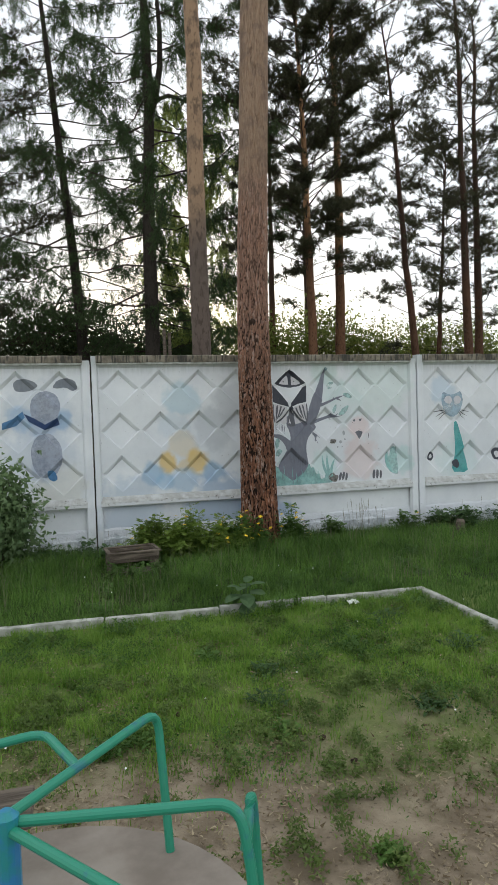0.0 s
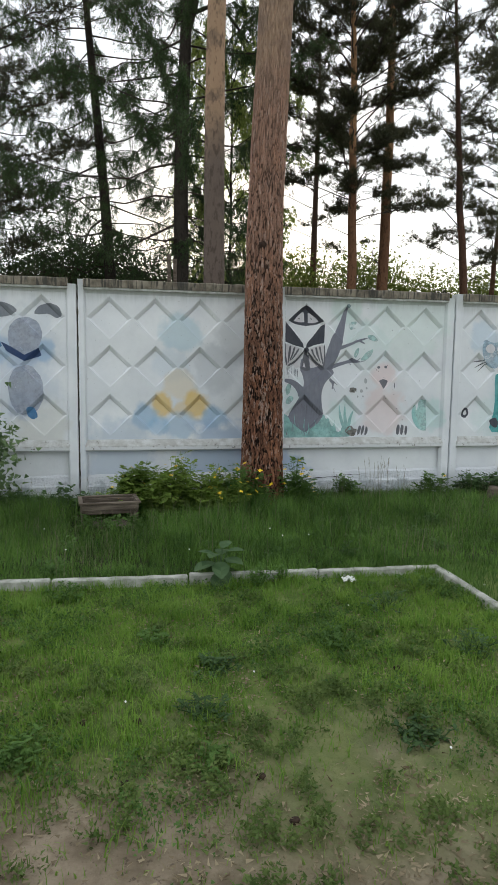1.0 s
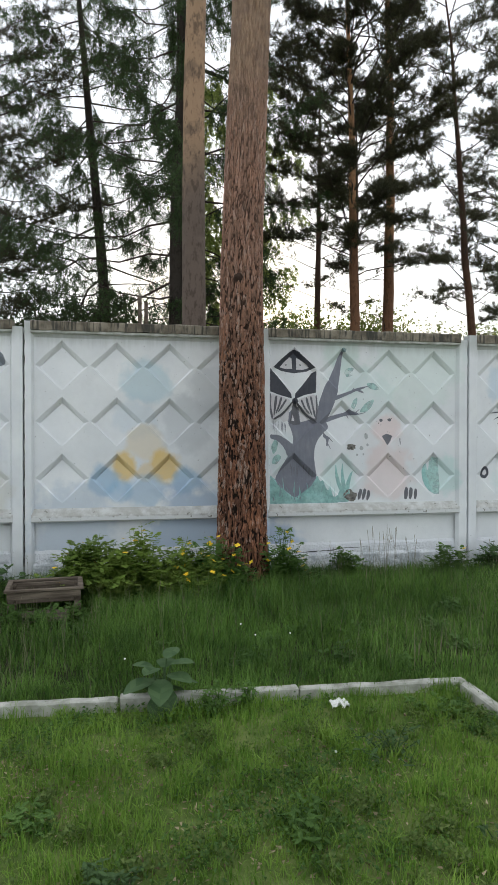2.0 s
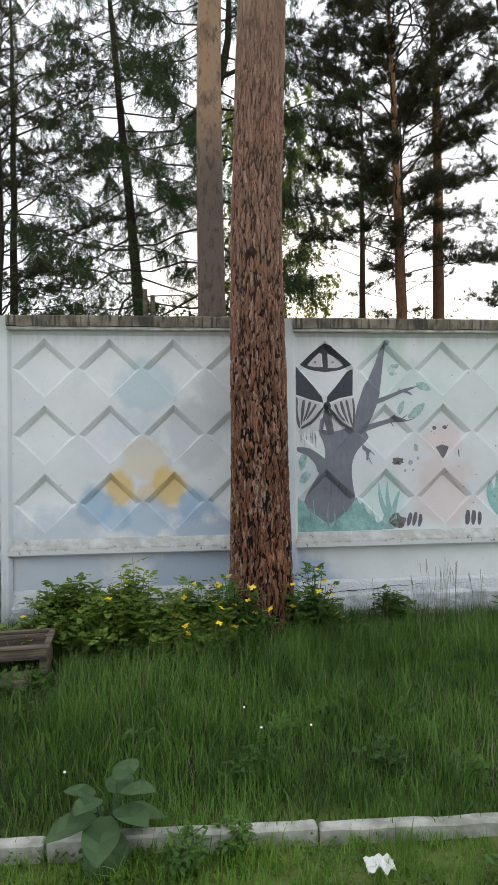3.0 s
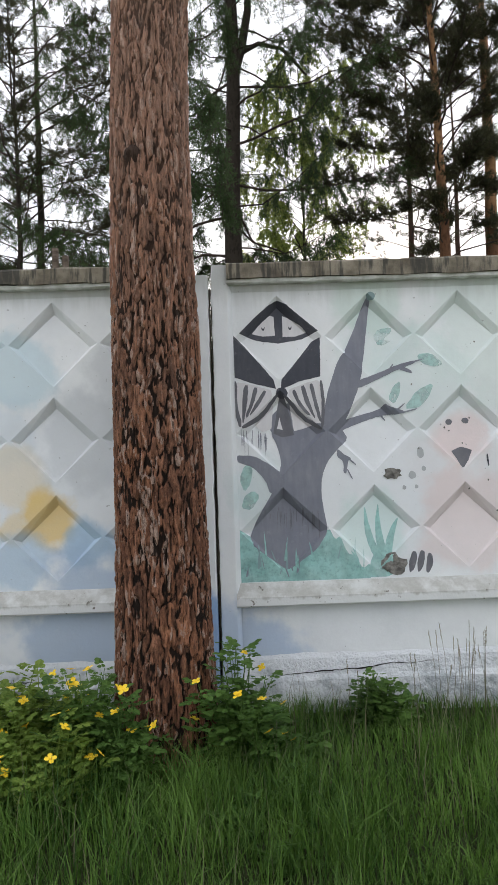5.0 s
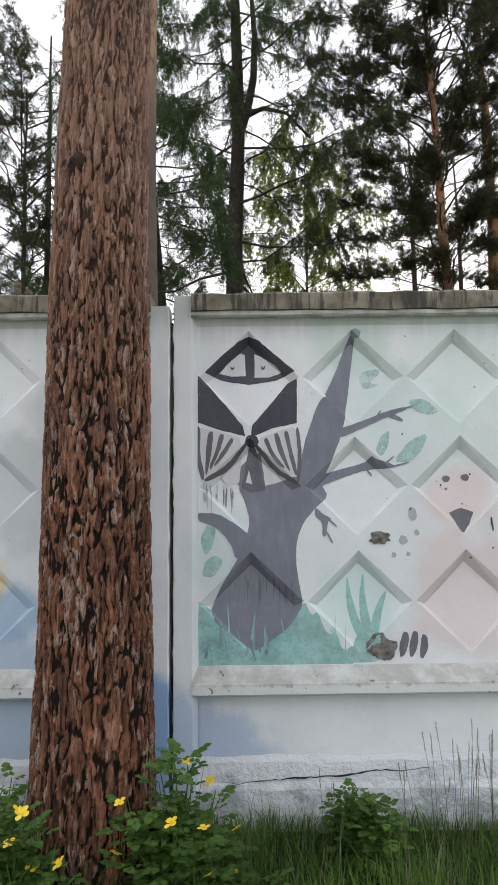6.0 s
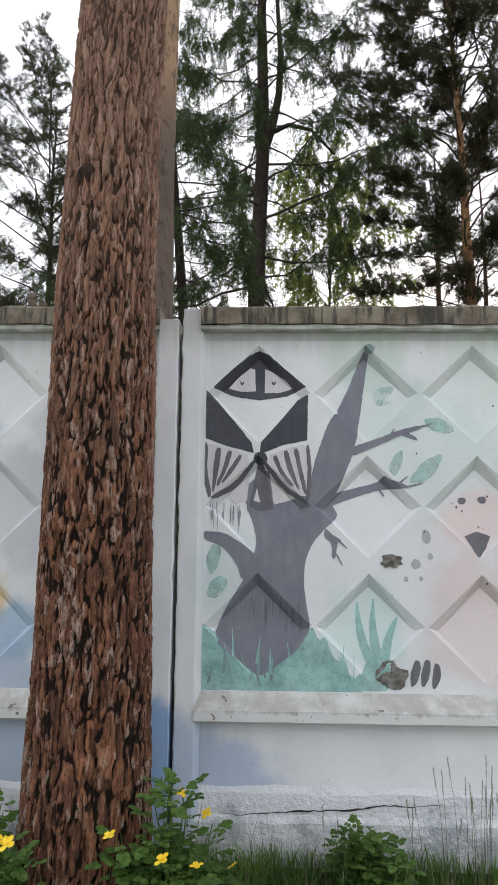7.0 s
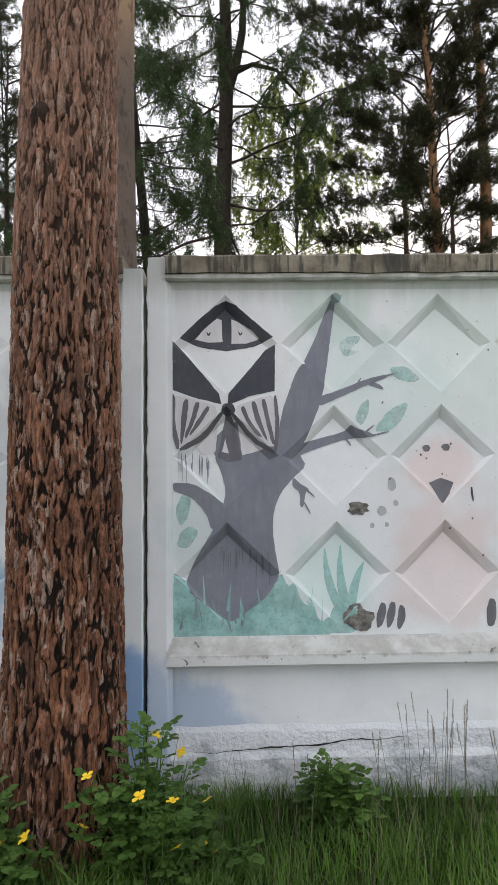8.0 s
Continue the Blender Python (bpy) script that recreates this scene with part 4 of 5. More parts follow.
def value_noise(p, seed):
    """Smooth noise from -1 to 1 at an array of places."""
    b = np.floor(p)
    f = p - b
    f = f * f * (3 - 2 * f)
    out = np.zeros(len(p))
    for dx, dy, dz in itertools.product((0, 1), repeat=3):
        w = np.abs(1 - dx - f[:, 0]) * np.abs(1 - dy - f[:, 1]) * np.abs(1 - dz - f[:, 2])
        out += w * hashed(b[:, 0] + dx, b[:, 1] + dy, b[:, 2] + dz, seed)
    return 2 * out - 1


def cell_plates(p, seed):
    """For each place the gap between its two nearest cell centres, and a random value of its cell."""
    b = np.floor(p)
    d1, d2, tag = np.full(len(p), 9.0), np.full(len(p), 9.0), np.zeros(len(p))
    for dx, dy, dz in itertools.product((-1, 0, 1), repeat=3):
        q = b + (dx, dy, dz)
        c = q + np.stack([hashed(q[:, 0], q[:, 1], q[:, 2], seed + n) for n in (1, 2, 3)], 1)
        d = np.linalg.norm(p - c, axis=1)
        near = d < d1
        d2 = np.where(near, d1, np.minimum(d2, d))
        tag = np.where(near, hashed(q[:, 0], q[:, 1], q[:, 2], seed + 7), tag)
        d1 = np.minimum(d1, d)
    return d2 - d1, tag


def ease(x, a, b):
    k = np.clip((x - a) / (b - a), 0, 1)
    return k * k * (3 - 2 * k)


def big_pine(name, points, label, depth, material, around, group="pine trees"):
    """A stem whose bark is raised in long ragged plates and thin flakes, smoother higher up."""
    t = thing(name, (points[0][1], points[0][2], 0), label, "tree", group)
    ox, oy = points[0][1], points[0][2]
    zs = np.concatenate([np.arange(points[0][0], 3.7, 0.0085), np.arange(3.7, points[-1][0], 0.028)])
    line = np.array([axis(points, z) for z in zs])
    a = 2 * np.pi * np.arange(around) / around
    A, Z = np.tile(a, len(zs)), np.repeat(zs, around)
    CX, CY, R = (np.repeat(line[:, k], around) for k in range(3))
    ca, sa = np.cos(A), np.sin(A)
    on = np.stack([ca * 0.22, sa * 0.22, Z], 1)
    shake = np.stack([value_noise(on * (16, 16, 6), n) + 0.55 * value_noise(on * (46, 46, 22), n + 3) for n in (11, 12, 13)], 1)
    gap1, tag1 = cell_plates(on * (23, 23, 4.4) + shake * 0.40, 20)
    gap2, tag2 = cell_plates(on * (44, 44, 10) + shake * 0.85, 40)
    rag = value_noise(on * (130, 130, 40), 60) + 0.8 * value_noise(on * (60, 60, 24), 61)
    edge = ease(gap1 + 0.13 * rag, 0.0, 0.26)
    edge2 = ease(gap2 + 0.16 * rag, 0.0, 0.20)
    h = edge * (0.40 + 0.30 * tag2 + 0.22 * edge2 + 0.10 * rag)
    d = depth * (1 - 0.72 * ease(Z, 3.4, 6.0))
    flare = 1 + 0.10 * np.maximum(0.0, 0.35 - Z) * (1 + 0.6 * np.cos(3 * A + 1))
    rr = R * flare + d * (h - 0.6) + 0.007 * value_noise(on * (9, 9, 2), 70)
    verts = np.stack([CX - ox + rr * ca, CY - oy + rr * sa, Z], 1)
    i = np.arange((len(zs) - 1) * around)
    nxt = i - i % around + (i + 1) % around
    trunk = raw("trunk", verts.tolist(), np.stack([i, nxt, nxt + around, i + around], 1).tolist(), material, t)
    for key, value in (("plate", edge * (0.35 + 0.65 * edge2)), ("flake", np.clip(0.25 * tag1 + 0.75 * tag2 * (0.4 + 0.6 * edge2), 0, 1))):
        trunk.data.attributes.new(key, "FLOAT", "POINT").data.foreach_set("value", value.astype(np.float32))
    return t



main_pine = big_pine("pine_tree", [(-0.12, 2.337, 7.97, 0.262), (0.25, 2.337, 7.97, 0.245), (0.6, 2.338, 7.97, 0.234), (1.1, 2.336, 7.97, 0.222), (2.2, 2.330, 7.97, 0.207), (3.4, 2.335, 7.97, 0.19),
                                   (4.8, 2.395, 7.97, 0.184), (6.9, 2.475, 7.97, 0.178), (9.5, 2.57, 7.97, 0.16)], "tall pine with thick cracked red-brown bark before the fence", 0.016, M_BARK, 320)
bm = bmesh.new()
tube(bm, [(-0.06, -0.15, 2.86), (-0.075, -0.178, 2.865), (-0.08, -0.19, 2.86)], [0.055, 0.045, 0.015], 10)
wobbly(bm, 0.008, 2, 30)
part("branch_stub", bm, M_BARK, main_pine, "dark broken branch stub")

# ---- woods behind the fence ----
def bent_line(p0, p1, sag, n, rng, jit):
    p0, p1 = np.array(p0, float), np.array(p1, float)
    k = np.linspace(0, 1, n)[:, None]
    pts = p0 + (p1 - p0) * k
    pts[:, 2] -= sag * np.sin(np.pi * k[:, 0])
    pts[1:-1] += rng.normal(0, jit, (n - 2, 3))
    return pts


def needle_tris(centers, dirs, per, length, width, rng, spread_, loose=0.35):
    """Sprays of thin blades about each place, leaning along its twig."""
    c = np.repeat(centers, per, axis=0)
    d = np.repeat(dirs, per, axis=0) + rng.normal(0, spread_, (len(c), 3))
    d /= np.linalg.norm(d, axis=1)[:, None] + 1e-9
    s = np.cross(d, rng.normal(0, 1, d.shape))
    s /= np.linalg.norm(s, axis=1)[:, None] + 1e-9
    ln = length * rng.uniform(0.6, 1.25, (len(c), 1))
    c = c + rng.normal(0, length * loose, c.shape)
    w = width * rng.uniform(0.7, 1.3, (len(c), 1))
    return np.stack([c - s * w, c + s * w, c + d * ln], axis=1)


def forest_tree(name, x, y, height, r, lean, seed, label, trunk_mat, leaf, crown_from, reach, style, boughs=46, group="trees behind the fence", density=1.0, dead=6):
    """A trunk with limbs and a crown. style: pine (clumps at the limb ends), larch (drooping sprays), birch (hanging twigs with leaves)."""
    rng = np.random.default_rng(seed)
    t = thing(name, (x, y, 0), label, "tree", group)
    lx, ly = lean
    n = 14
    tz = np.linspace(-0.1, height, n)
    wob = np.cumsum(rng.normal(0, 0.035, (n, 2)), axis=0)
    tp = np.stack([lx * tz / 10 + wob[:, 0], ly * tz / 10 + wob[:, 1], tz], axis=1)
    tp[0, :2] = 0
    tr = [max(0.02, r * (1 - 0.85 * (z / height) ** 1.2)) for z in np.clip(tz, 0, None)]
    v, f = tube_arrays([(tp, tr)], 10)
    raw("trunk", v, f, trunk_mat, t, smooth=True)

    def at(z):
        return np.array([np.interp(z, tz, tp[:, 0]), np.interp(z, tz, tp[:, 1]), z])

    limbs, cen, dirs, cuts = [], [], [], []
    for i in range(boughs + dead):
        live = i >= dead
        k = (i - dead + 0.5) / boughs if live else 0
        z = crown_from * height + (height * 0.985 - crown_from * height) * k ** 0.9 if live else rng.uniform(0.18, max(crown_from, 0.25)) * height
        az = i * 2.4 + rng.uniform(-0.5, 0.5)
        side = np.array([math.cos(az), math.sin(az), 0])
        span = reach * rng.uniform(0.6, 1.15)
        if live:
            span *= {"pine": 0.45 + 0.75 * math.sin(math.pi * (0.18 + 0.72 * k)), "larch": 1.12 - 0.85 * k, "birch": 0.45 + 0.7 * math.sin(math.pi * (0.2 + 0.75 * k))}[style]
        else:
            span *= 0.55
        rise = {"pine": 0.25 + 0.35 * k, "larch": -0.02 + 0.25 * k, "birch": 0.55}[style] if live else rng.uniform(-0.1, 0.35)
        cuts.append(len(limbs))
        p0 = at(z)
        p1 = p0 + side * span + np.array([0, 0, span * (rise + rng.uniform(-0.15, 0.15))])
        ln = bent_line(p0, p1, (0.10 if style == "larch" else -0.06) * span, 7, rng, 0.016 * span)
        limbs.append((ln, np.linspace(0.007 * span + 0.007, 0.004, 7)))
        if not live and rng.uniform() < 0.75:
            for q in range(2):
                s = ln[rng.integers(2, 6)]
                limbs.append((np.array([s, s + rng.normal(0, 0.16, 3) * span, s + rng.normal(0, 0.28, 3) * span]), [0.008, 0.006, 0.003]))
            continue
        twigs = int((5 + 5.0 * span) * density)
        for q in range(twigs):
            a = rng.uniform(0.25, 1.0) ** 0.7
            j = a * 6
            s = ln[int(j)] * (1 - j % 1) + ln[min(int(j) + 1, 6)] * (j % 1)
            flat = rng.normal(0, 1, 3)
            flat[2] *= 0.3
            if style == "pine":
                d = side * 0.6 + flat * 0.55 + np.array([0, 0, 0.35])
                tl = rng.uniform(0.25, 0.6) * (0.6 + 0.12 * span)
            elif style == "larch":
                d = side * 0.22 + flat * 0.38 + np.array([0, 0, -0.75])
                tl = rng.uniform(0.25, 1.05)
            else:
                d = side * 0.2 + flat * 0.3 + np.array([0, 0, -0.9])
                tl = rng.uniform(0.4, 1.1)
            d = d / np.linalg.norm(d)
            e = s + d * tl
            limbs.append((np.array([s, (s + e) / 2 + rng.normal(0, 0.03, 3), e]), [0.006, 0.005, 0.003]))
            if style == "pine":
                # tufts crowd the twig's outer end and its short side shoots
                for h in range(4):
                    c = s + (e - s) * (0.5 + 0.17 * h) + rng.normal(0, 0.07, 3) * (1, 1, 0.6)
                    limbs.append((np.array([s + (e - s) * 0.45, c]), [0.004, 0.002]))
                    cen.append(c)
                    dirs.append(d + np.array([0, 0, 0.35]))
            else:
                for h in range(8):
                    u = 0.10 + 0.9 * (h + rng.uniform()) / 8
                    cen.append(s + (e - s) * u + rng.normal(0, 0.025, 3))
                    dirs.append(d)
    for c0, c1 in zip(cuts, cuts[1:] + [len(limbs)]):
        v, f = tube_arrays(limbs[c0:c1], 4)
        raw("bough", v, f, M_TWIG, t, smooth=True)
    cen, dirs = np.array(cen), np.array(dirs)
    if style == "pine":
        tri = needle_tris(cen, dirs, 20, 0.125, 0.0072, rng, 0.8, 0.22)
    elif style == "larch":
        tri = needle_tris(cen, dirs, 8, 0.085, 0.0085, rng, 0.9)
    else:
        tri = needle_tris(cen, dirs, 6, 0.085, 0.030, rng, 0.9)
    tris_mesh("crown", tri, leaf, t)
    return t


PINE, LARCH = "pine with bare red-brown stem and dark needle clumps", "larch with dark stem and drooping fine green twigs"
pine2 = forest_tree("pine_tree", 2.13, 10.13, 19.0, 0.172, (0.115, 0.0), 21, "tall straight pine with smooth tan upper bark close behind the fence", M_BARK_TAN, M_NEEDLE, 0.72, 2.2, "pine", 22, dead=0)
big_larch = forest_tree("larch_tree", 2.71, 20.9, 22.0, 0.275, (0.02, 0.0), 22, "large " + LARCH, M_BARK_DARK, M_LARCH, 0.22, 4.4, "larch", 90, dead=5, density=2.5)
forest_tree("larch_tree", 0.88, 24.6, 20.0, 0.23, (-0.75, 0.0), 23, LARCH, M_BARK_DARK, M_LARCH, 0.22, 5.0, "larch", 74, dead=5, density=1.6)
forest_tree("pine_tree", -3.9, 24.0, 15.0, 0.13, (0.1, 0.0), 24, PINE, M_BARK_DARK, M_NEEDLE, 0.25, 3.4, "pine", 60, dead=2, density=1.5)
forest_tree("pine_tree", 7.62, 19.2, 15.6, 0.17, (-0.34, 0.0), 25, PINE, M_BARK_ORANGE, M_NEEDLE, 0.37, 2.35, "pine", 84, dead=5, density=2.3)
forest_tree("pine_tree", 9.05, 20.6, 19.0, 0.20, (0.05, 0.0), 26, "tall pine with slim orange-brown stem and thin rising limbs", M_BARK_ORANGE, M_NEEDLE, 0.55, 2.5, "pine", 28, dead=14, density=0.7)
forest_tree("pine_tree", 13.1, 22.0, 16.0, 0.17, (-0.9, 0.0), 27, PINE, M_BARK_RED, M_NEEDLE, 0.30, 2.5, "pine", 36, dead=8, density=1.1)
forest_tree("pine_tree", 15.4, 22.0, 18.5, 0.20, (-0.5, 0.0), 28, PINE, M_BARK_RED, M_NEEDLE, 0.32, 2.6, "pine", 34, dead=10, density=1.1)
forest_tree("pine_tree", 17.8, 25.0, 19.0, 0.22, (-0.1, 0.0), 29, PINE, M_BARK_RED, M_NEEDLE, 0.28, 3.0, "pine", 42, dead=8, density=1.1)
forest_tree("pine_tree", 9.65, 29.5, 17.0, 0.20, (0.0, 0.0), 30, PINE, M_BARK_RED, M_NEEDLE, 0.40, 2.6, "pine", 26, dead=8, density=0.8)
forest_tree("pine_tree", 16.0, 26.0, 14.0, 0.14, (0.5, 0.0), 31, PINE, M_BARK_RED, M_NEEDLE, 0.45, 2.8, "pine", 40, dead=6)
forest_tree("birch_tree", 4.85, 25.0, 14.0, 0.075, (0.1, 0.0), 33, "slender birch with hanging yellow-green twigs", M_BARK_DARK, M_BIRCH, 0.30, 2.3, "birch", 56, dead=2, density=1.2)
forest_tree("larch_tree", -7.5, 24.0, 17.0, 0.25, (0.0, 0.0), 34, LARCH, M_BARK_DARK, M_LARCH, 0.2, 3.8, "larch", 46, dead=4)
forest_tree("pine_tree", 21.5, 26.0, 18.0, 0.2, (0.0, 0.0), 35, PINE, M_BARK_RED, M_NEEDLE, 0.3, 3.6, "pine", 50, dead=6)
forest_tree("larch_tree", -4.3, 28.0, 20.0, 0.2, (0.0, 0.0), 36, LARCH, M_BARK_DARK, M_LARCH, 0.2, 4.6, "larch", 60, dead=4, density=1.4)
forest_tree("pine_tree", 12.8, 33.0, 18.0, 0.2, (0.0, 0.0), 37, PINE, M_BARK_RED, M_NEEDLE, 0.35, 2.4, "pine", 22, dead=6, density=0.8)

for line, rad in (([(0.1, 0, 11.2), (0.35, 0, 12.0), (0.55, 0, 13.0), (0.6, 0.1, 14.2), (0.5, 0.1, 16.0)], [0.13, 0.12, 0.10, 0.08, 0.05]), ([(0.3, 0, 11.9), (0.8, 0, 12.15), (1.4, 0, 12.0), (2.0, 0, 11.3)], [0.07, 0.06, 0.05, 0.03])):
    v, f = tube_arrays([(np.array(line, float), rad)], 8)
    raw("fork", v, f, M_BARK_DARK, big_larch, smooth=True)


def bush(x, y, w, h, seed, leaf, label, name="bush", count=5200, size=0.08, group="bushes behind the fence"):
    rng = np.random.default_rng(seed)
    t = thing(name, (x, y, 0), label, "bush", group)
    stems, cen = [], []
    for i in range(26):
        a, k = rng.uniform(0, 2 * math.pi), rng.uniform(0.2, 1.0)
        top = np.array([math.cos(a) * w * k, math.sin(a) * w * k * 0.7, h * (1.05 - 0.5 * k * k) * rng.uniform(0.65, 1.05)])
        foot = np.array([top[0] * 0.2, top[1] * 0.2, -0.1])
        ln = bent_line(foot, top, -0.05 * h, 6, rng, 0.03 * h)
        stems.append((ln, np.linspace(0.008 * h, 0.003, 6)))
        n = count // 26
        u = rng.uniform(0.3, 1.05, n)
        c = np.stack([np.interp(u, np.linspace(0, 1, 6), ln[:, j]) for j in range(3)], axis=1)
        cen.append(c + rng.normal(0, 0.11 * h, (n, 3)) * np.array([1, 1, 0.7]))
    v, f = tube_arrays(stems, 5)
    tagged(raw("stemwork", v, f, M_TWIG, t, smooth=True), kind="stuff")
    c = np.concatenate(cen)
    c[:, 2] = np.maximum(c[:, 2], 0.02)
    d = rng.normal(0, 1, c.shape)
    tris_mesh("foliage", needle_tris(c, d, 2, size, size * 0.35, rng, 0.4), leaf, t)
    return t


LIGHT_BUSH, DARK_BUSH = "sunlit yellow-green leafy bush among the pines", "dark green leafy bush under the larches"
for i, (x, y, w, h) in enumerate([(8.6, 30, 2.2, 6.6), (12.4, 31, 2.4, 6.9), (15.0, 30, 2.2, 6.4), (18.0, 31, 2.6, 6.6), (21.5, 30, 2.6, 6.4), (5.9, 31, 2.0, 6.0)]):
    bush(x, y, w, h, 70 + i, M_BUSH, LIGHT_BUSH, count=12000, size=0.15)
for i, (x, y, w, h) in enumerate([(-6.5, 27, 2.8, 6.4), (-3.2, 28, 2.8, 6.9), (-0.3, 28, 2.6, 6.6), (2.3, 27, 2.6, 6.2), (4.4, 28, 2.2, 6.2), (-10, 27, 2.8, 6.4)]):
    bush(x, y, w, h, 90 + i, M_BUSH_DARK, DARK_BUSH, count=12000, size=0.15)
for x, top in ((1.41, 3.02), (1.485, 2.96)):
    p = thing("post", (x, 9.5, 0), "thin weathered grey wooden post behind the fence", "post", "posts behind the fence")
    bm = bmesh.new()
    tube(bm, [(0, 0, -0.1), (0.01, 0, 1.5), (0, 0.01, top)], [0.03, 0.028, 0.025], 8)
    part("shaft", bm, M_WOOD, p)

# ---- the kerb of the old sand pit ----
kerb = thing("kerb", (3.165, 5.415, -0.025), "low whitewashed concrete kerb sunk in the grass", "kerb", kind="structure")
along, across = Vector((-1, 0.055, 0)).normalized(), Vector((0, -1, 0)).normalized()
for way, count in ((along, 7), (across, 4)):
    for i in range(count):
        bm = bmesh.new()
        box(bm, 0.006, 0.985, -0.03, 0.03, -0.12, 0.032 + 0.008 * math.sin(i * 2.1), 0.008)
        bmesh.ops.subdivide_edges(bm, edges=[e for e in bm.edges if e.calc_length() > 0.5], cuts=12)
        wobbly(bm, 0.006, i + count, 8)
        ob = part("kerb_stone", bm, M_KERB, kerb)
        ob.matrix_basis = Matrix.Translation(way * (i * 0.99 + (0.04 if way is across else -0.035))) @ Matrix.Rotation(math.atan2(way.y, way.x), 4, "Z") @ pose(0, 0, 0, 0, 0.6 * math.sin(i * 3), 0)

# ---- roundabout of bent pipes ----
ride = thing("playground_roundabout", (-0.14, 1.80, -0.06), "low playground roundabout of chipped green and blue bent pipes", "roundabout")
bm = bmesh.new()
bmesh.ops.create_cone(bm, cap_ends=True, segments=48, radius1=0.68, radius2=0.68, depth=0.035, matrix=Matrix.Translation((0, 0, 0.20)))
bmesh.ops.bevel(bm, geom=[e for e in bm.edges if abs(e.calc_face_angle(0)) > 1], offset=0.008, segments=2, affect="EDGES")
part("deck", bm, M_PLATE, ride, "round dusty grey deck")
bm = bmesh.new()
tube(bm, [(0, 0, 0.0), (0, 0, 0.16), (0, 0, 0.18)], [0.12, 0.12, 0.10], 16)
part("bearing_post", bm, M_PIPE_BLUE, ride)
bm = bmesh.new()
tube(bm, [(-0.05, 0.05, 0.21), (-0.05, 0.05, 0.6), (-0.05, 0.05, 0.66), (-0.05, 0.05, 0.675)], [0.035, 0.035, 0.035, 0.015], 12)
part("centre_post", bm, M_PIPE_BLUE, ride, "blue centre post")
for k, (pts, mat) in enumerate([
    ([(-0.05, 0.05, 0.655), (0.42, 0.53, 0.665), (0.435, 0.42, 0.215)], M_PIPE),
    ([(-0.05, 0.06, 0.635), (0.56, -0.10, 0.665), (0.58, -0.14, 0.5), (0.58, -0.20, 0.215)], M_PIPE),
    ([(0.57, -0.12, 0.54), (0.620, -0.01, 0.655), (0.632, -0.04, 0.215)], M_PIPE),
    ([(-0.05, 0.05, 0.625), (0.28, -0.34, 0.615), (0.47, -0.50, 0.595), (0.47, -0.48, 0.215)], M_PIPE),
    ([(-0.50, 0.42, 0.64), (0.03, 0.52, 0.655), (0.138, 0.242, 0.66)], M_PIPE),
    ([(-0.05, 0.05, 0.63), (-0.50, 0.40, 0.64), (-0.52, 0.38, 0.215)], M_PIPE_BLUE),
]):
    bm = bmesh.new()
    tube(bm, bend(pts, 0.07), 0.0155, 12)
    part("handrail", bm, mat, ride)
for k, (x, y) in enumerate([(-0.17, 0.47), (0.30, -0.30)]):
    seat = part("seat", box(bmesh.new(), x - 0.16, x + 0.16, y - 0.11, y + 0.11, 0.42, 0.45, 0.006), M_WOOD, ride, "worn grey seat board")
    part("seat_leg", box(bmesh.new(), x - 0.02, x + 0.02, y - 0.02, y + 0.02, 0.21, 0.425), M_PIPE, seat)

# ---- wooden box by the fence ----
crate = thing("wooden_planter_box", (0.63, 7.26, -0.04), "open weathered grey board planter box in tall grass", "planter box")
crate.rotation_euler = (0, 0, radians(5))
for nm, d in (("board", (-0.27, 0.27, -0.185, -0.16, 0.212, 0.27)), ("board", (-0.27, 0.27, 0.16, 0.185, 0.10, 0.27)), ("board", (-0.268, -0.245, -0.158, 0.158, 0.10, 0.27)), ("board", (0.245, 0.268, -0.158, 0.158, 0.10, 0.27)),
              ("rim", (-0.29, 0.29, -0.20, -0.165, 0.272, 0.292)), ("rim", (-0.29, 0.29, 0.165, 0.20, 0.272, 0.292)), ("rim", (-0.29, -0.25, -0.163, 0.163, 0.272, 0.290)), ("rim", (0.25, 0.29, -0.163, 0.163, 0.272, 0.290)),
              ("leg", (-0.262, -0.225, -0.158, -0.125, 0.0, 0.268)), ("leg", (0.225, 0.262, -0.158, -0.125, 0.0, 0.268)), ("leg", (-0.262, -0.225, 0.125, 0.158, 0.0, 0.268)), ("leg", (0.225, 0.262, 0.125, 0.158, 0.0, 0.268)),
              ("bottom", (-0.24, 0.24, -0.156, 0.156, 0.022, 0.04))):
    bm = box(bmesh.new(), *d, bevel=0.004)
    wobbly(bm, 0.003, d[0] * 10 + d[2] * 7, 5)
    part(nm, bm, M_WOOD, crate)


# ---- weeds ----
def lobed_leaf(length, width, lobes, fold=0.12):
    """Outline points of a lobed leaf, lying along +x, a little folded and drooping."""
    pts = []
    n = 7 if lobes else 5
    for s in (1, -1):
        side = []
        for i in range(n + 1):
            u = i / n
            w = width * math.sin(math.pi * min(1, 0.08 + u * 0.9)) ** 0.8
            if lobes and i % 2 == 0 and 0 < i < n:
                w *= 0.45
            side.append((u * length, s * w, -0.25 * length * u * u + fold * abs(w)))
        pts.append(side)
    return pts


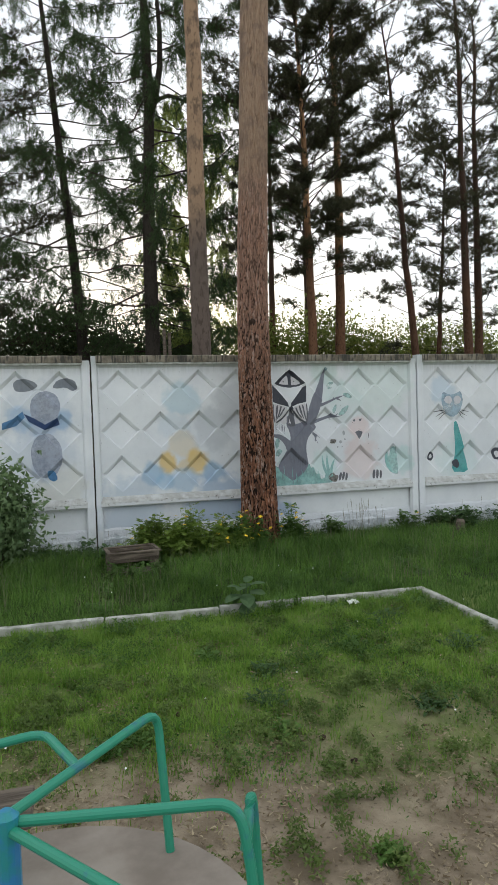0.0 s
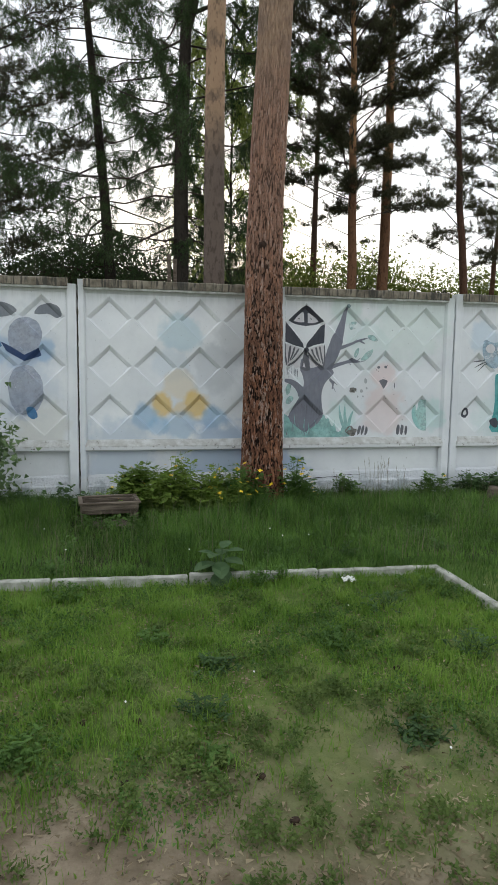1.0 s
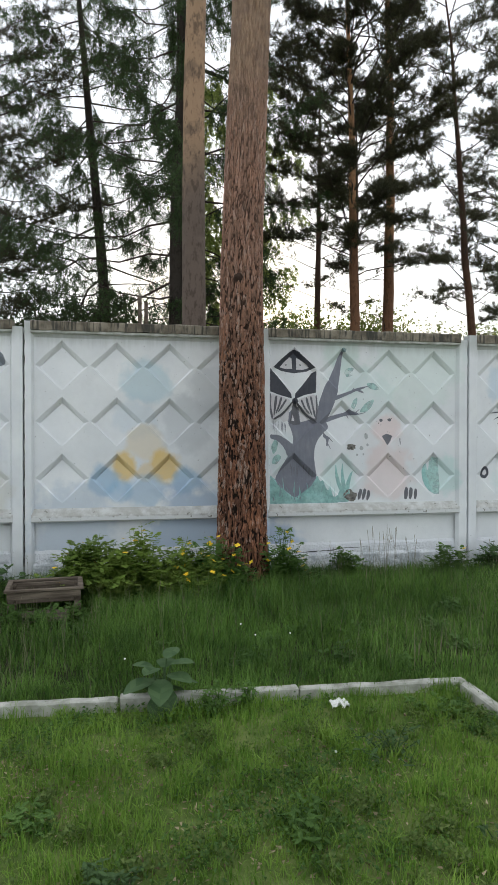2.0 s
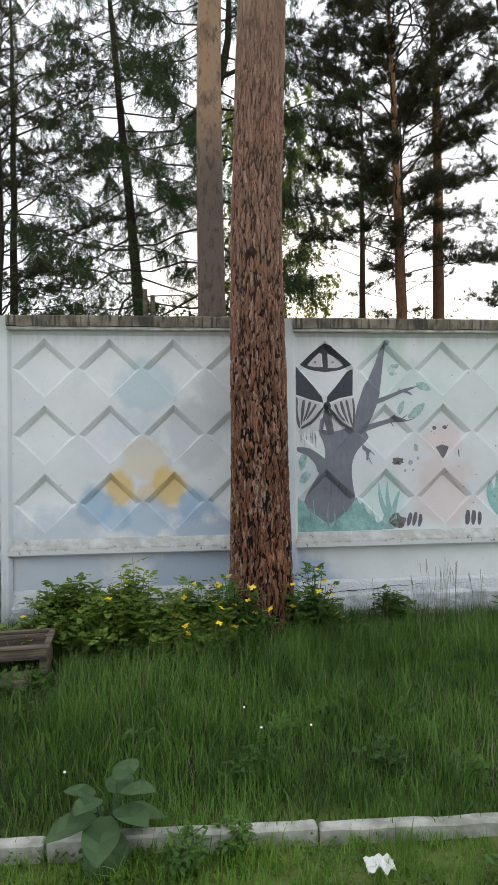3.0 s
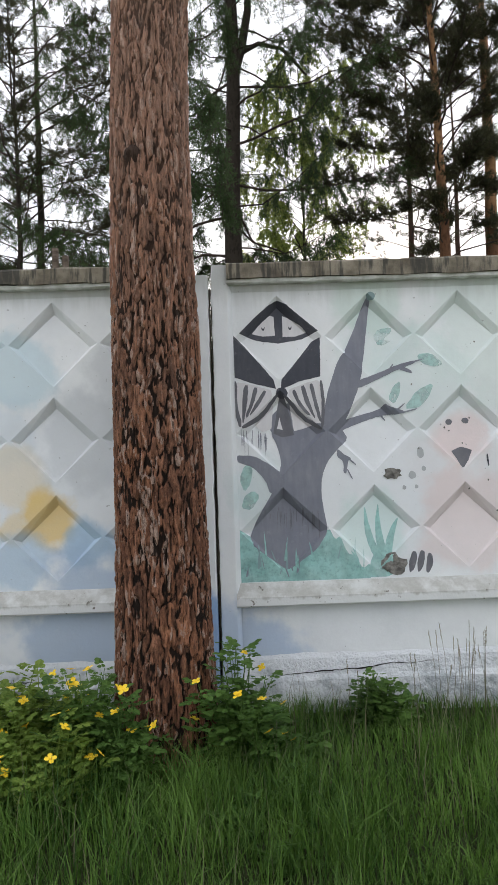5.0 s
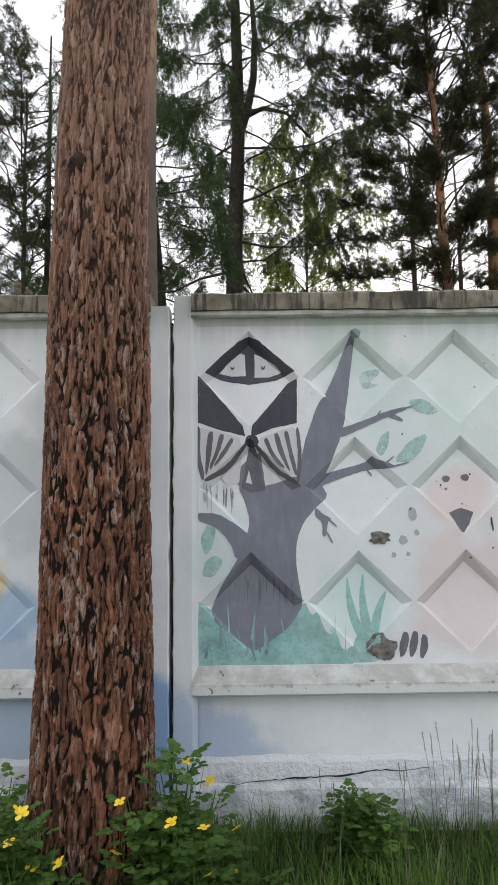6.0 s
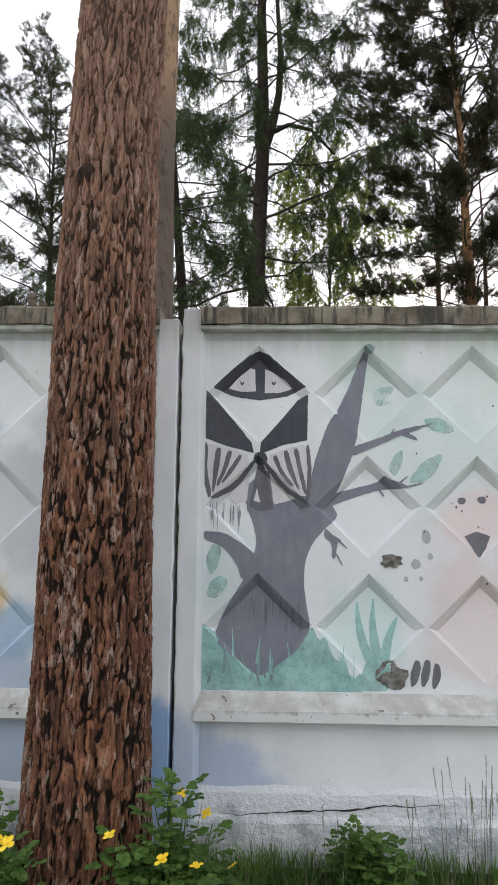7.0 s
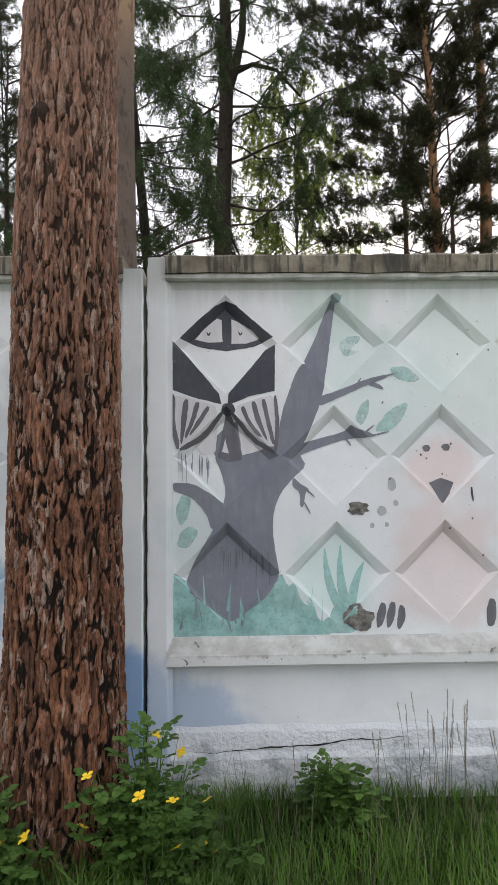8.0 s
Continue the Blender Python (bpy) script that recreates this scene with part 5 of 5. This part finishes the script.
def leaf_tris(base, az, tilt, length, width, lobes):
    a, b = lobed_leaf(length, width, lobes)
    m_ = Matrix.Translation(base) @ Matrix.Rotation(az, 4, "Z") @ Matrix.Rotation(-tilt, 4, "Y")
    mid = [m_ @ Vector((p[0], 0, -0.25 * length * (p[0] / length) ** 2)) for p in a]
    out = []
    for s in (a, b):
        q = [m_ @ Vector(p) for p in s]
        for i in range(len(q) - 1):
            out += [(mid[i], q[i], mid[i + 1]), (q[i], q[i + 1], mid[i + 1])]
    return out


def pinnate_tris(base, az, tilt, length):
    """A celandine leaf: a drooping midrib with five rounded, scalloped leaflets."""
    m_ = Matrix.Translation(base) @ Matrix.Rotation(az, 4, "Z") @ Matrix.Rotation(-tilt, 4, "Y")
    out = []
    for u, turn, size in ((0.38, 1.15, 0.26), (0.38, -1.15, 0.26), (0.68, 0.95, 0.31), (0.68, -0.95, 0.31), (0.78, 0.0, 0.42)):
        foot = Vector((u * length, 0, -0.25 * length * u * u))
        c, s = math.cos(turn), math.sin(turn)
        ring = []
        for along, wide in ((0.0, 0.0), (0.28, 0.42), (0.62, 0.50), (0.82, 0.30), (1.0, 0.12), (1.0, -0.12), (0.82, -0.30), (0.62, -0.50), (0.28, -0.42)):
            dx, dy = along * size * length, wide * size * length
            ring.append(m_ @ (foot + Vector((c * dx - s * dy, s * dx + c * dy, 0.12 * abs(dy) - 0.2 * dx * along))))
        out += [(ring[0], ring[k], ring[k + 1]) for k in range(1, 8)]
    return out


def weed(x, y, h, w, seed, leaf, label, name="weed_plant", shoots=18, leaves=14, size=0.07, lobes=True, flowers=0, group="weeds along the fence", petal=None):
    r = random.Random(seed)
    z0 = ground_z(x, y)
    t = thing(name, (x, y, z0), label, "weed", group)
    stems, tri, heads = [], [], []
    for i in range(shoots):
        a, k = r.uniform(0, 2 * math.pi), r.uniform(0.1, 1.0)
        top = np.array([math.cos(a) * w * k, math.sin(a) * w * k, h * r.uniform(0.55, 1.0) * (1.1 - 0.45 * k)])
        ln = bent_line((top[0] * 0.25, top[1] * 0.25, -0.02), top, -0.06 * h, 5, np.random.default_rng(seed * 100 + i), 0.015)
        stems.append((ln, np.linspace(0.004, 0.0018, 5)))
        heads.append(ln[-1])
        for q in range(leaves):
            u = r.uniform(0.15, 1.0)
            p = [float(np.interp(u, np.linspace(0, 1, 5), ln[:, j])) for j in range(3)]
            s = size * r.uniform(0.6, 1.3)
            az, tilt = r.uniform(0, 6.28), r.uniform(-0.2, 0.7)
            tri += pinnate_tris(p, az, tilt, s * 1.25) if lobes else leaf_tris(p, az, tilt, s, s * 0.24, False)
    v, f = tube_arrays(stems, 4)
    tagged(raw("stemwork", v, f, leaf, t), kind="stuff")
    vs = [tuple(p) for tr in tri for p in tr]
    fs = [(3 * i, 3 * i + 1, 3 * i + 2) for i in range(len(tri))]
    ob = raw("leaves", vs, fs, leaf, t)
    for i in range(flowers):
        p = Vector(heads[i % len(heads)]) + Vector((r.uniform(-0.02, 0.02), -0.02 - r.uniform(0, 0.03), 0.015 + r.uniform(0, 0.03)))
        bm = bmesh.new()
        nod = Matrix.Rotation(r.uniform(0, 6.28), 4, "Z") @ Matrix.Rotation(r.uniform(0.1, 0.9), 4, "X")
        size = r.uniform(0.85, 1.15)
        for k in range(4):
            spin = nod @ Matrix.Rotation(k * math.pi / 2 + r.uniform(-0.15, 0.15), 4, "Z")
            q = [(0, 0, 0), (0.008, 0.008, 0.004), (0.018, 0.010, 0.006), (0.024, 0.004, 0.005), (0.024, -0.004, 0.005), (0.018, -0.010, 0.006), (0.008, -0.008, 0.004)]
            bm.faces.new([bm.verts.new(p + spin @ (Vector(w_) * size)) for w_ in q])
        bmesh.ops.create_uvsphere(bm, u_segments=6, v_segments=4, radius=0.004, matrix=Matrix.Translation(p + nod @ Vector((0, 0, 0.004))))
        part("flower", bm, petal or M_PETAL, t, "small four-petalled yellow flower" if not petal else "small white flower")
    return t


CELANDINE = "leafy green celandine with small yellow flowers"
weed(2.68, 7.74, 0.62, 0.24, 1, M_WEED, CELANDINE + " at the pine's foot", flowers=10, shoots=34, leaves=16, size=0.062)
weed(2.02, 7.66, 0.64, 0.22, 2, M_WEED, CELANDINE + " at the pine's foot", flowers=9, shoots=32, leaves=16, size=0.062)
weed(2.20, 7.54, 0.50, 0.15, 25, M_WEED, CELANDINE + " at the pine's foot", flowers=6, shoots=20, leaves=14, size=0.058)
weed(1.75, 7.72, 0.54, 0.30, 3, M_WEED_BRIGHT, CELANDINE, flowers=8, shoots=38, leaves=18)
weed(1.35, 7.72, 0.64, 0.36, 4, M_WEED_BRIGHT, "bushy bright celandine beside the planter box", flowers=4, shoots=54, leaves=18, size=0.07)
weed(0.98, 7.80, 0.58, 0.36, 5, M_WEED_BRIGHT, "bushy bright celandine beside the planter box", flowers=4, shoots=54, leaves=18, size=0.07)
weed(1.15, 7.58, 0.46, 0.30, 21, M_WEED_BRIGHT, "bushy bright celandine beside the planter box", flowers=2, shoots=34, leaves=20, size=0.06)
weed(1.62, 7.60, 0.46, 0.28, 22, M_WEED_BRIGHT, CELANDINE, flowers=6, shoots=32, leaves=20, size=0.06)
weed(1.92, 7.50, 0.40, 0.24, 23, M_WEED_BRIGHT, CELANDINE, flowers=6, shoots=28, leaves=18, size=0.06)
weed(0.78, 7.70, 0.48, 0.28, 24, M_WEED_BRIGHT, "bushy bright celandine behind the planter box", flowers=2, shoots=30, leaves=20, size=0.06)
weed(2.85, 7.88, 0.28, 0.2, 6, M_WEED, CELANDINE, flowers=2, shoots=12)
weed(3.40, 8.10, 0.34, 0.2, 7, M_WEED, "dense dark green weed against the plinth", shoots=28, leaves=18, size=0.05)
weed(4.55, 8.12, 0.34, 0.22, 8, M_WEED, CELANDINE, flowers=2, shoots=16)
weed(0.20, 7.9, 0.30, 0.3, 9, M_WEED_BLUE, "low dull green weed at the plinth", shoots=18)
weed(-0.25, 7.8, 0.34, 0.3, 10, M_WEED_BLUE, "low dull green weed at the plinth", shoots=18)
weed(5.35, 7.95, 0.40, 0.38, 11, M_WEED_BLUE, "dark leafy weed beside the stump", shoots=33, leaves=18, size=0.08)
weed(5.0, 8.0, 0.35, 0.25, 12, M_WEED_BLUE, "dark leafy weed beside the stump", shoots=18, size=0.08)
weed(6.1, 7.9, 0.4, 0.4, 13, M_WEED_BLUE, "dark leafy weed at the plinth", shoots=20, size=0.08)
for i, (x, y, h, w) in enumerate([(1.09, 3.62, 0.09, 0.17), (1.05, 3.3, 0.07, 0.14), (1.9, 4.25, 0.12, 0.16), (2.66, 4.05, 0.13, 0.2), (0.35, 5.35, 0.12, 0.2), (-0.35, 5.3, 0.12, 0.18), (1.2, 4.05, 0.08, 0.14), (0.3, 3.45, 0.1, 0.14),
                                  (0.12, 3.35, 0.1, 0.14), (2.45, 4.75, 0.12, 0.2), (2.9, 5.1, 0.12, 0.18), (1.72, 5.35, 0.2, 0.1), (1.14, 2.23, 0.05, 0.08), (1.9, 5.45, 0.14, 0.1), (0.9, 4.5, 0.07, 0.12), (2.0, 3.3, 0.07, 0.14)]):
    weed(x, y, h, w, 30 + i, M_WEED if i % 3 or i == 12 else M_WEED_BLUE, "low tuft of small-leaved weed in the lawn", "weed_tuft", 22, 8, 0.032, False, 0, "weed tufts in the lawn")

for i in range(34):
    q = random.Random(900 + i)
    x, y = q.uniform(-0.8, 4.6), q.uniform(5.75, 7.6)
    weed(x, y, q.uniform(0.09, 0.16), q.uniform(0.08, 0.2), 900 + i, M_CLOVER, "leafy low weed growing in the tall grass", "meadow_weed", 12, 9, 0.038, q.random() < 0.5, 0, "weeds in the tall grass")

for i, x in enumerate((0.42, 0.66, 0.86)):
    weed(x, 6.98 + 0.03 * i, 0.2, 0.14, 950 + i, M_WEED, "leafy weed before the planter box", "meadow_weed", 14, 10, 0.05, True, 0, "weeds in the tall grass")

burdock = thing("burdock_plant", (1.45, 5.47, -0.04), "broad-leaved burdock growing over the kerb", "weed")
for i, (a, tl, ln, zz_) in enumerate([(0.2, 0.3, 0.17, 0.14), (1.3, 0.6, 0.15, 0.19), (2.4, 0.2, 0.17, 0.12), (3.6, 0.4, 0.19, 0.15), (4.6, 0.1, 0.18, 0.16), (5.5, 0.5, 0.16, 0.18), (4.1, 0.6, 0.13, 0.22), (3.0, 0.7, 0.12, 0.21), (0.8, -0.1, 0.15, 0.10), (5.0, -0.3, 0.14, 0.11), (1.0, 0.8, 0.13, 0.24), (5.9, 0.7, 0.14, 0.23), (2.0, -0.2, 0.15, 0.13), (4.4, -0.4, 0.15, 0.08)]):
    ln *= 0.92
    tri = leaf_tris((0.05 * math.cos(a), 0.05 * math.sin(a), zz_), a, tl - 0.35, ln, ln * 0.40, False)
    raw("leaf", [tuple(p) for tr in tri for p in tr], [(3 * k, 3 * k + 1, 3 * k + 2) for k in range(len(tri))], M_BURDOCK, burdock)
    bm = bmesh.new()
    tube(bm, [(0, 0, -0.02), (0.05 * math.cos(a), 0.05 * math.sin(a), zz_)], [0.006, 0.004], 5)
    part("stalk", bm, M_BURDOCK, burdock)

bush(-0.78, 7.75, 0.46, 1.15, 120, M_SHRUB, "leafy green shrub growing before the fence", "shrub", 2500, 0.07, "")

stump = thing("tree_stump", (5.06, 7.62, -0.05), "short grey weathered stump among weeds", "stump")
bm = bmesh.new()
tube(bm, [(0, 0, -0.05), (0, 0, 0.05), (0.005, 0, 0.22), (0.005, 0, 0.25)], [0.085, 0.07, 0.062, 0.05], 14)
wobbly(bm, 0.008, 5, 14)
part("wood", bm, M_WOOD, stump)

# ---- litter, sticks, cones, petals ----
paper = thing("paper_litter", (2.365, 5.215, -0.02), "small crumpled white paper lying on the lawn", "litter")
bm = bmesh.new()
bmesh.ops.create_grid(bm, x_segments=9, y_segments=7, size=0.5)
for v in bm.verts:
    v.co = Vector((v.co.x * 0.095, v.co.y * 0.07, 0.03 + 0.03 * noise.noise(v.co * 4.0)))
bmesh.ops.solidify(bm, geom=bm.faces[:], thickness=0.002)
part("sheet", bm, M_LITTER, paper)
rs = random.Random(5)
for i in range(46):
    x, y = rs.uniform(-0.6, 2.2), rs.uniform(2.0, 4.0)
    if (x + 0.14) ** 2 + (y - 1.8) ** 2 < 0.5:
        continue
    a, ln = rs.uniform(0, 3.14), rs.uniform(0.012, 0.045)
    st = thing("stick", (x, y, ground_z(x, y) + 0.006), "thin dry pale twig on bare soil", "stick", "sticks on the soil")
    bm = bmesh.new()
    tube(bm, [(-math.cos(a) * ln, -math.sin(a) * ln, 0), (0.003, 0.003, 0.002), (math.cos(a) * ln, math.sin(a) * ln, 0)], [0.002, 0.0035, 0.002], 5)
    part("twig", bm, M_STICK, st)
for i in range(6):
    x, y = [(0.78, 3.62), (0.55, 3.66), (0.72, 3.2), (1.3, 2.9)][i] if i < 4 else (rs.uniform(0.2, 2.2), rs.uniform(2.2, 4.0))
    cn = thing("pine_cone", (x, y, ground_z(x, y) + 0.012), "small brown pine cone on the ground", "pine cone", "pine cones")
    bm = bmesh.new()
    bmesh.ops.create_icosphere(bm, subdivisions=2, radius=0.014)
    for v in bm.verts:
        v.co = Vector((v.co.x * 1.4, v.co.y, v.co.z)) * (1 + 0.25 * noise.noise(v.co * 160))
    part("scales", bm, M_CONE, cn)
for i in range(16):
    x, y = (rs.uniform(-0.6, 3.6), rs.uniform(3.0, 7.2))
    hgt = 0.03 if y < 5.6 else 0.2
    fl = thing("white_flower", (x, y, ground_z(x, y)), "tiny white flower in the grass", "flower", "white flowers in the grass")
    bm = bmesh.new()
    tube(bm, [(0, 0, -0.01), (0, 0, hgt)], 0.0015, 4)
    part("stem", bm, M_WEED, fl)
    bm = bmesh.new()
    bmesh.ops.create_cone(bm, cap_ends=True, segments=7, radius1=0.002, radius2=0.006, depth=0.006, matrix=Matrix.Translation((0, 0, hgt + 0.003)) @ Matrix.Rotation(0.7, 4, "X"))
    part("blossom", bm, M_PETAL_WHITE, fl)


# ---- grass ----
def blades(name, n, region, height, width, lean, seed, material, label, keep):
    """Bent blades as one mesh; keep(x, y) gives the share that grows and its height factor."""
    rng = np.random.default_rng(seed)
    x, y = rng.uniform(region[0], region[1], n), rng.uniform(region[2], region[3], n)
    k = np.array([keep(a, b) for a, b in zip(x, y)])
    on = rng.uniform(0, 1, n) < k[:, 0]
    x, y, hf = x[on], y[on], k[on, 1]
    n = len(x)
    h = height * hf * rng.uniform(0.45, 1.15, n)
    z = np.array([ground_z(a, b) for a, b in zip(x, y)]) - 0.005
    a = rng.uniform(0, 2 * np.pi, n)
    ln = lean * h * rng.uniform(0.15, 1.0, n)
    dx, dy = np.cos(a) * ln, np.sin(a) * ln
    f = a + rng.uniform(0.6, 2.4, n)
    fat = width * rng.uniform(0.5, 1.1, n) * np.where(rng.uniform(0, 1, n) < 0.08, 1.9, 1.0)
    wx, wy = np.cos(f) * fat, np.sin(f) * fat
    base = np.stack([x, y, z], 1)
    w = np.stack([wx, wy, np.zeros(n)], 1)
    mid = base + np.stack([dx * 0.3, dy * 0.3, h * 0.55], 1)
    tip = base + np.stack([dx, dy, h * (1 - 0.25 * (ln / np.maximum(h, 1e-6)) ** 2)], 1)
    v = np.stack([base - w, base + w, mid - w * 0.75, mid + w * 0.75, tip], 1).reshape(-1, 3)
    i = np.arange(n) * 5
    me = bpy.data.meshes.new(name)
    quads = np.stack([i, i + 1, i + 3, i + 2], 1)
    tris = np.stack([i + 2, i + 3, i + 4], 1)
    me.vertices.add(len(v))
    me.vertices.foreach_set("co", v.astype(np.float32).ravel())
    me.loops.add(7 * n)
    me.loops.foreach_set("vertex_index", np.concatenate([quads, tris], 1).astype(np.int32).ravel())
    me.polygons.add(2 * n)
    st = np.stack([np.arange(n) * 7, np.arange(n) * 7 + 4], 1).ravel()
    me.polygons.foreach_set("loop_start", st.astype(np.int32))
    me.polygons.foreach_set("loop_total", np.tile([4, 3], n).astype(np.int32))
    me.materials.append(material)
    me.update(calc_edges=True)
    me.validate()
    return tagged(new(name, me), label, "grass", kind="stuff")


def patch(x, y, s, k=0.0):
    return noise.noise((x * s, y * s, 5.0 + k))


def off_trunk(x, y):
    return (x - 2.337) ** 2 + (y - 7.97) ** 2 > 0.075


def in_pit(x, y):
    return y < 5.41 - 0.055 * (x - 3.165) and x < 3.18


def tall_keep(x, y):
    if in_pit(x, y) or not off_trunk(x, y):
        return 0.0, 1.0
    near = 0.5 + 0.6 * min(max((y - 5.8) / 1.6, 0), 1)
    if y > 7.85:
        near *= 0.62
    if x > 3.2:
        near *= 0.75
    if abs(x - 0.63) < 0.36 and abs(y - 7.16) < 0.30:
        near *= 0.35
    return 0.72 + 0.6 * patch(x, y, 1.5) + 0.35 * patch(x, y, 5.0, 8), near * (1 + 0.45 * patch(x, y, 0.9, 3) + 0.45 * patch(x, y, 3.6, 12))


def lawn_keep(x, y):
    if not in_pit(x, y):
        return 0.0, 1.0
    d = y + 1.3 * patch(x, y, 0.9) + 0.5 * patch(x, y, 3.0, 2)
    d -= 1.3 * max(0.0, 1 - math.hypot(x - 0.35, y - 2.45) / 1.1)
    if x > 1.2:
        d += 0.25 * (x - 1.2)
    g = min(max((d - 2.75) / 1.5, 0.0), 1.0)
    g *= 0.45 + 0.55 * min(max(0.5 + 2.2 * patch(x, y, 5.5, 4), 0), 1)
    if math.hypot(x + 0.14, y - 1.8) < 0.75:
        g = 0
    return 0.06 * (d > 2.0) + g * (0.75 + 0.4 * patch(x, y, 2.2, 7)), max(0.3, 0.6 + 0.5 * g + 0.8 * patch(x, y, 4.0, 9) + 0.7 * patch(x, y, 9.0, 14))


blades("tall_grass", 250000, (-2.0, 6.5, 3.2, 8.42), 0.235, 0.0027, 0.8, 1, M_GRASS, "tall soft green grass along the fence", tall_keep)
blades("lawn_grass", 190000, (-1.8, 3.3, 1.8, 5.8), 0.075, 0.0026, 0.9, 2, M_LAWN, "short thin trodden lawn grass with moss", lawn_keep)


def seed_keep(x, y):
    return (0.0, 1.0) if in_pit(x, y) or not off_trunk(x, y) else (0.5 + 1.2 * patch(x, y, 1.1, 31), 1.0)


blades("seeding_grass", 3200, (-1.5, 5.5, 5.7, 8.3), 0.36, 0.0015, 0.45, 3, M_STRAW, "thin pale seeding stems standing in the tall grass", seed_keep)


def litter_flakes():
    """Dry needles, leaf scraps and crumbs of soil on the bare ground."""
    rng = np.random.default_rng(9)
    n = 26000
    x, y = rng.uniform(-1.0, 3.1, n), 1.9 + 3.2 * rng.uniform(0, 1, n) ** 1.6
    on = ((x + 0.14) ** 2 + (y - 1.8) ** 2 > 0.5) & (np.array([0.5 + 1.2 * patch(a, b, 2.0, 6) for a, b in zip(x, y)]) > rng.uniform(0, 1, n))
    x, y = x[on], y[on]
    c = np.stack([x, y, [ground_z(a, b) + 0.004 for a, b in zip(x, y)]], 1)
    d = rng.normal(0, 1, c.shape)
    d[:, 2] = np.abs(d[:, 2]) * 0.25
    t = needle_tris(c, d / np.linalg.norm(d, axis=1)[:, None], 1, 0.026, 0.0055, rng, 0.1)
    t[:, :, 2] = np.maximum(t[:, :, 2], c[:, None, 2])
    ob = tris_mesh("leaf_litter", t, M_DRY, None)
    tagged(ob, "dry needles and leaf scraps on bare soil", "leaf litter", kind="stuff")


litter_flakes()


def clover():
    """Small round leaves in uneven patches through the lawn."""
    rng = np.random.default_rng(19)
    n = 60000
    x, y = rng.uniform(-1.4, 3.15, n), rng.uniform(2.2, 5.55, n)
    k = np.array([(0.5 + 2.6 * patch(a, b, 1.7, 21) + 1.2 * patch(a, b, 6.0, 23)) * (lawn_keep(a, b)[0] + 0.1) - 0.25 for a, b in zip(x, y)])
    on = k > rng.uniform(0, 1, n)
    x, y = x[on], y[on]
    c = np.stack([x, y, [ground_z(a, b) for a, b in zip(x, y)] + rng.uniform(0.012, 0.05, len(x))], 1)
    d = rng.normal(0, 1, c.shape)
    d[:, 2] *= 0.35
    t = needle_tris(c, d / np.linalg.norm(d, axis=1)[:, None], 2, 0.016, 0.0065, rng, 0.25)
    tagged(tris_mesh("clover", t, M_CLOVER, None), "patches of small dark clover leaves in the lawn", "clover", kind="stuff")


clover()


def low_leaves():
    """Small broad leaves of plantain and knotgrass in ragged clumps on the thin, trodden part of the lawn."""
    rng = np.random.default_rng(29)
    n = 90000
    x, y = rng.uniform(-1.2, 3.15, n), rng.uniform(2.0, 5.4, n)
    k = np.array([1.3 * patch(a, b, 2.3, 41) + 2.0 * patch(a, b, 9.0, 43) - 0.22 - 0.22 * max(0.0, b - 3.4) for a, b in zip(x, y)])
    on = (k > rng.uniform(0, 1, n)) & ((x + 0.14) ** 2 + (y - 1.8) ** 2 > 0.55)
    x, y, k = x[on], y[on], k[on]
    c = np.stack([x, y, [ground_z(a, b) for a, b in zip(x, y)] + rng.uniform(0.006, 0.03, len(x)) * (1 + np.clip(k, 0, 1))], 1)
    d = rng.normal(0, 1, c.shape)
    d[:, 2] = np.abs(d[:, 2]) * 0.4
    t = needle_tris(c, d / np.linalg.norm(d, axis=1)[:, None], 3, 0.021, 0.0062, rng, 0.5, 0.5)
    tagged(tris_mesh("low_weeds", t, M_KNOTGRASS, None), "ragged clumps of tiny broad leaves on trodden soil", "weeds", kind="stuff")


low_leaves()


def stalk(x, y, h, seed):
    r = random.Random(seed)
    t = thing("grass_stalk", (x, y, ground_z(x, y)), "dry seeding grass stalk before the white plinth", "grass stalk", "seeding grass stalks")
    lx, ly = r.uniform(-0.05, 0.05), r.uniform(-0.03, 0.03)
    bm = bmesh.new()
    tube(bm, [(0, 0, -0.02), (lx * 0.4, ly * 0.4, h * 0.6), (lx, ly, h)], [0.0012, 0.001, 0.0007], 4)
    part("stem", bm, M_STRAW, t)
    tri = []
    for k in range(16):
        u = h * (0.82 + 0.18 * k / 16)
        p = Vector((lx * u / h, ly * u / h, u))
        a = r.uniform(0, 6.28)
        o = Vector((math.cos(a), math.sin(a), 1.6)).normalized() * 0.011
        s = o.cross(Vector((0, 1, 0.3))).normalized() * 0.0016
        tri.append((p - s, p + s, p + o))
    raw("seed_head", [tuple(p) for q in tri for p in q], [(3 * k, 3 * k + 1, 3 * k + 2) for k in range(len(tri))], M_STRAW, t)


for i in range(46):
    if i < 26:
        x, y, h = rs.uniform(3.6, 4.2), rs.uniform(8.1, 8.34), rs.uniform(0.28, 0.5)
    else:
        x, y, h = rs.uniform(-0.5, 6.0), rs.uniform(7.4, 8.3), rs.uniform(0.3, 0.46)
    if off_trunk(x, y):
        stalk(x, y, h, 500 + i)
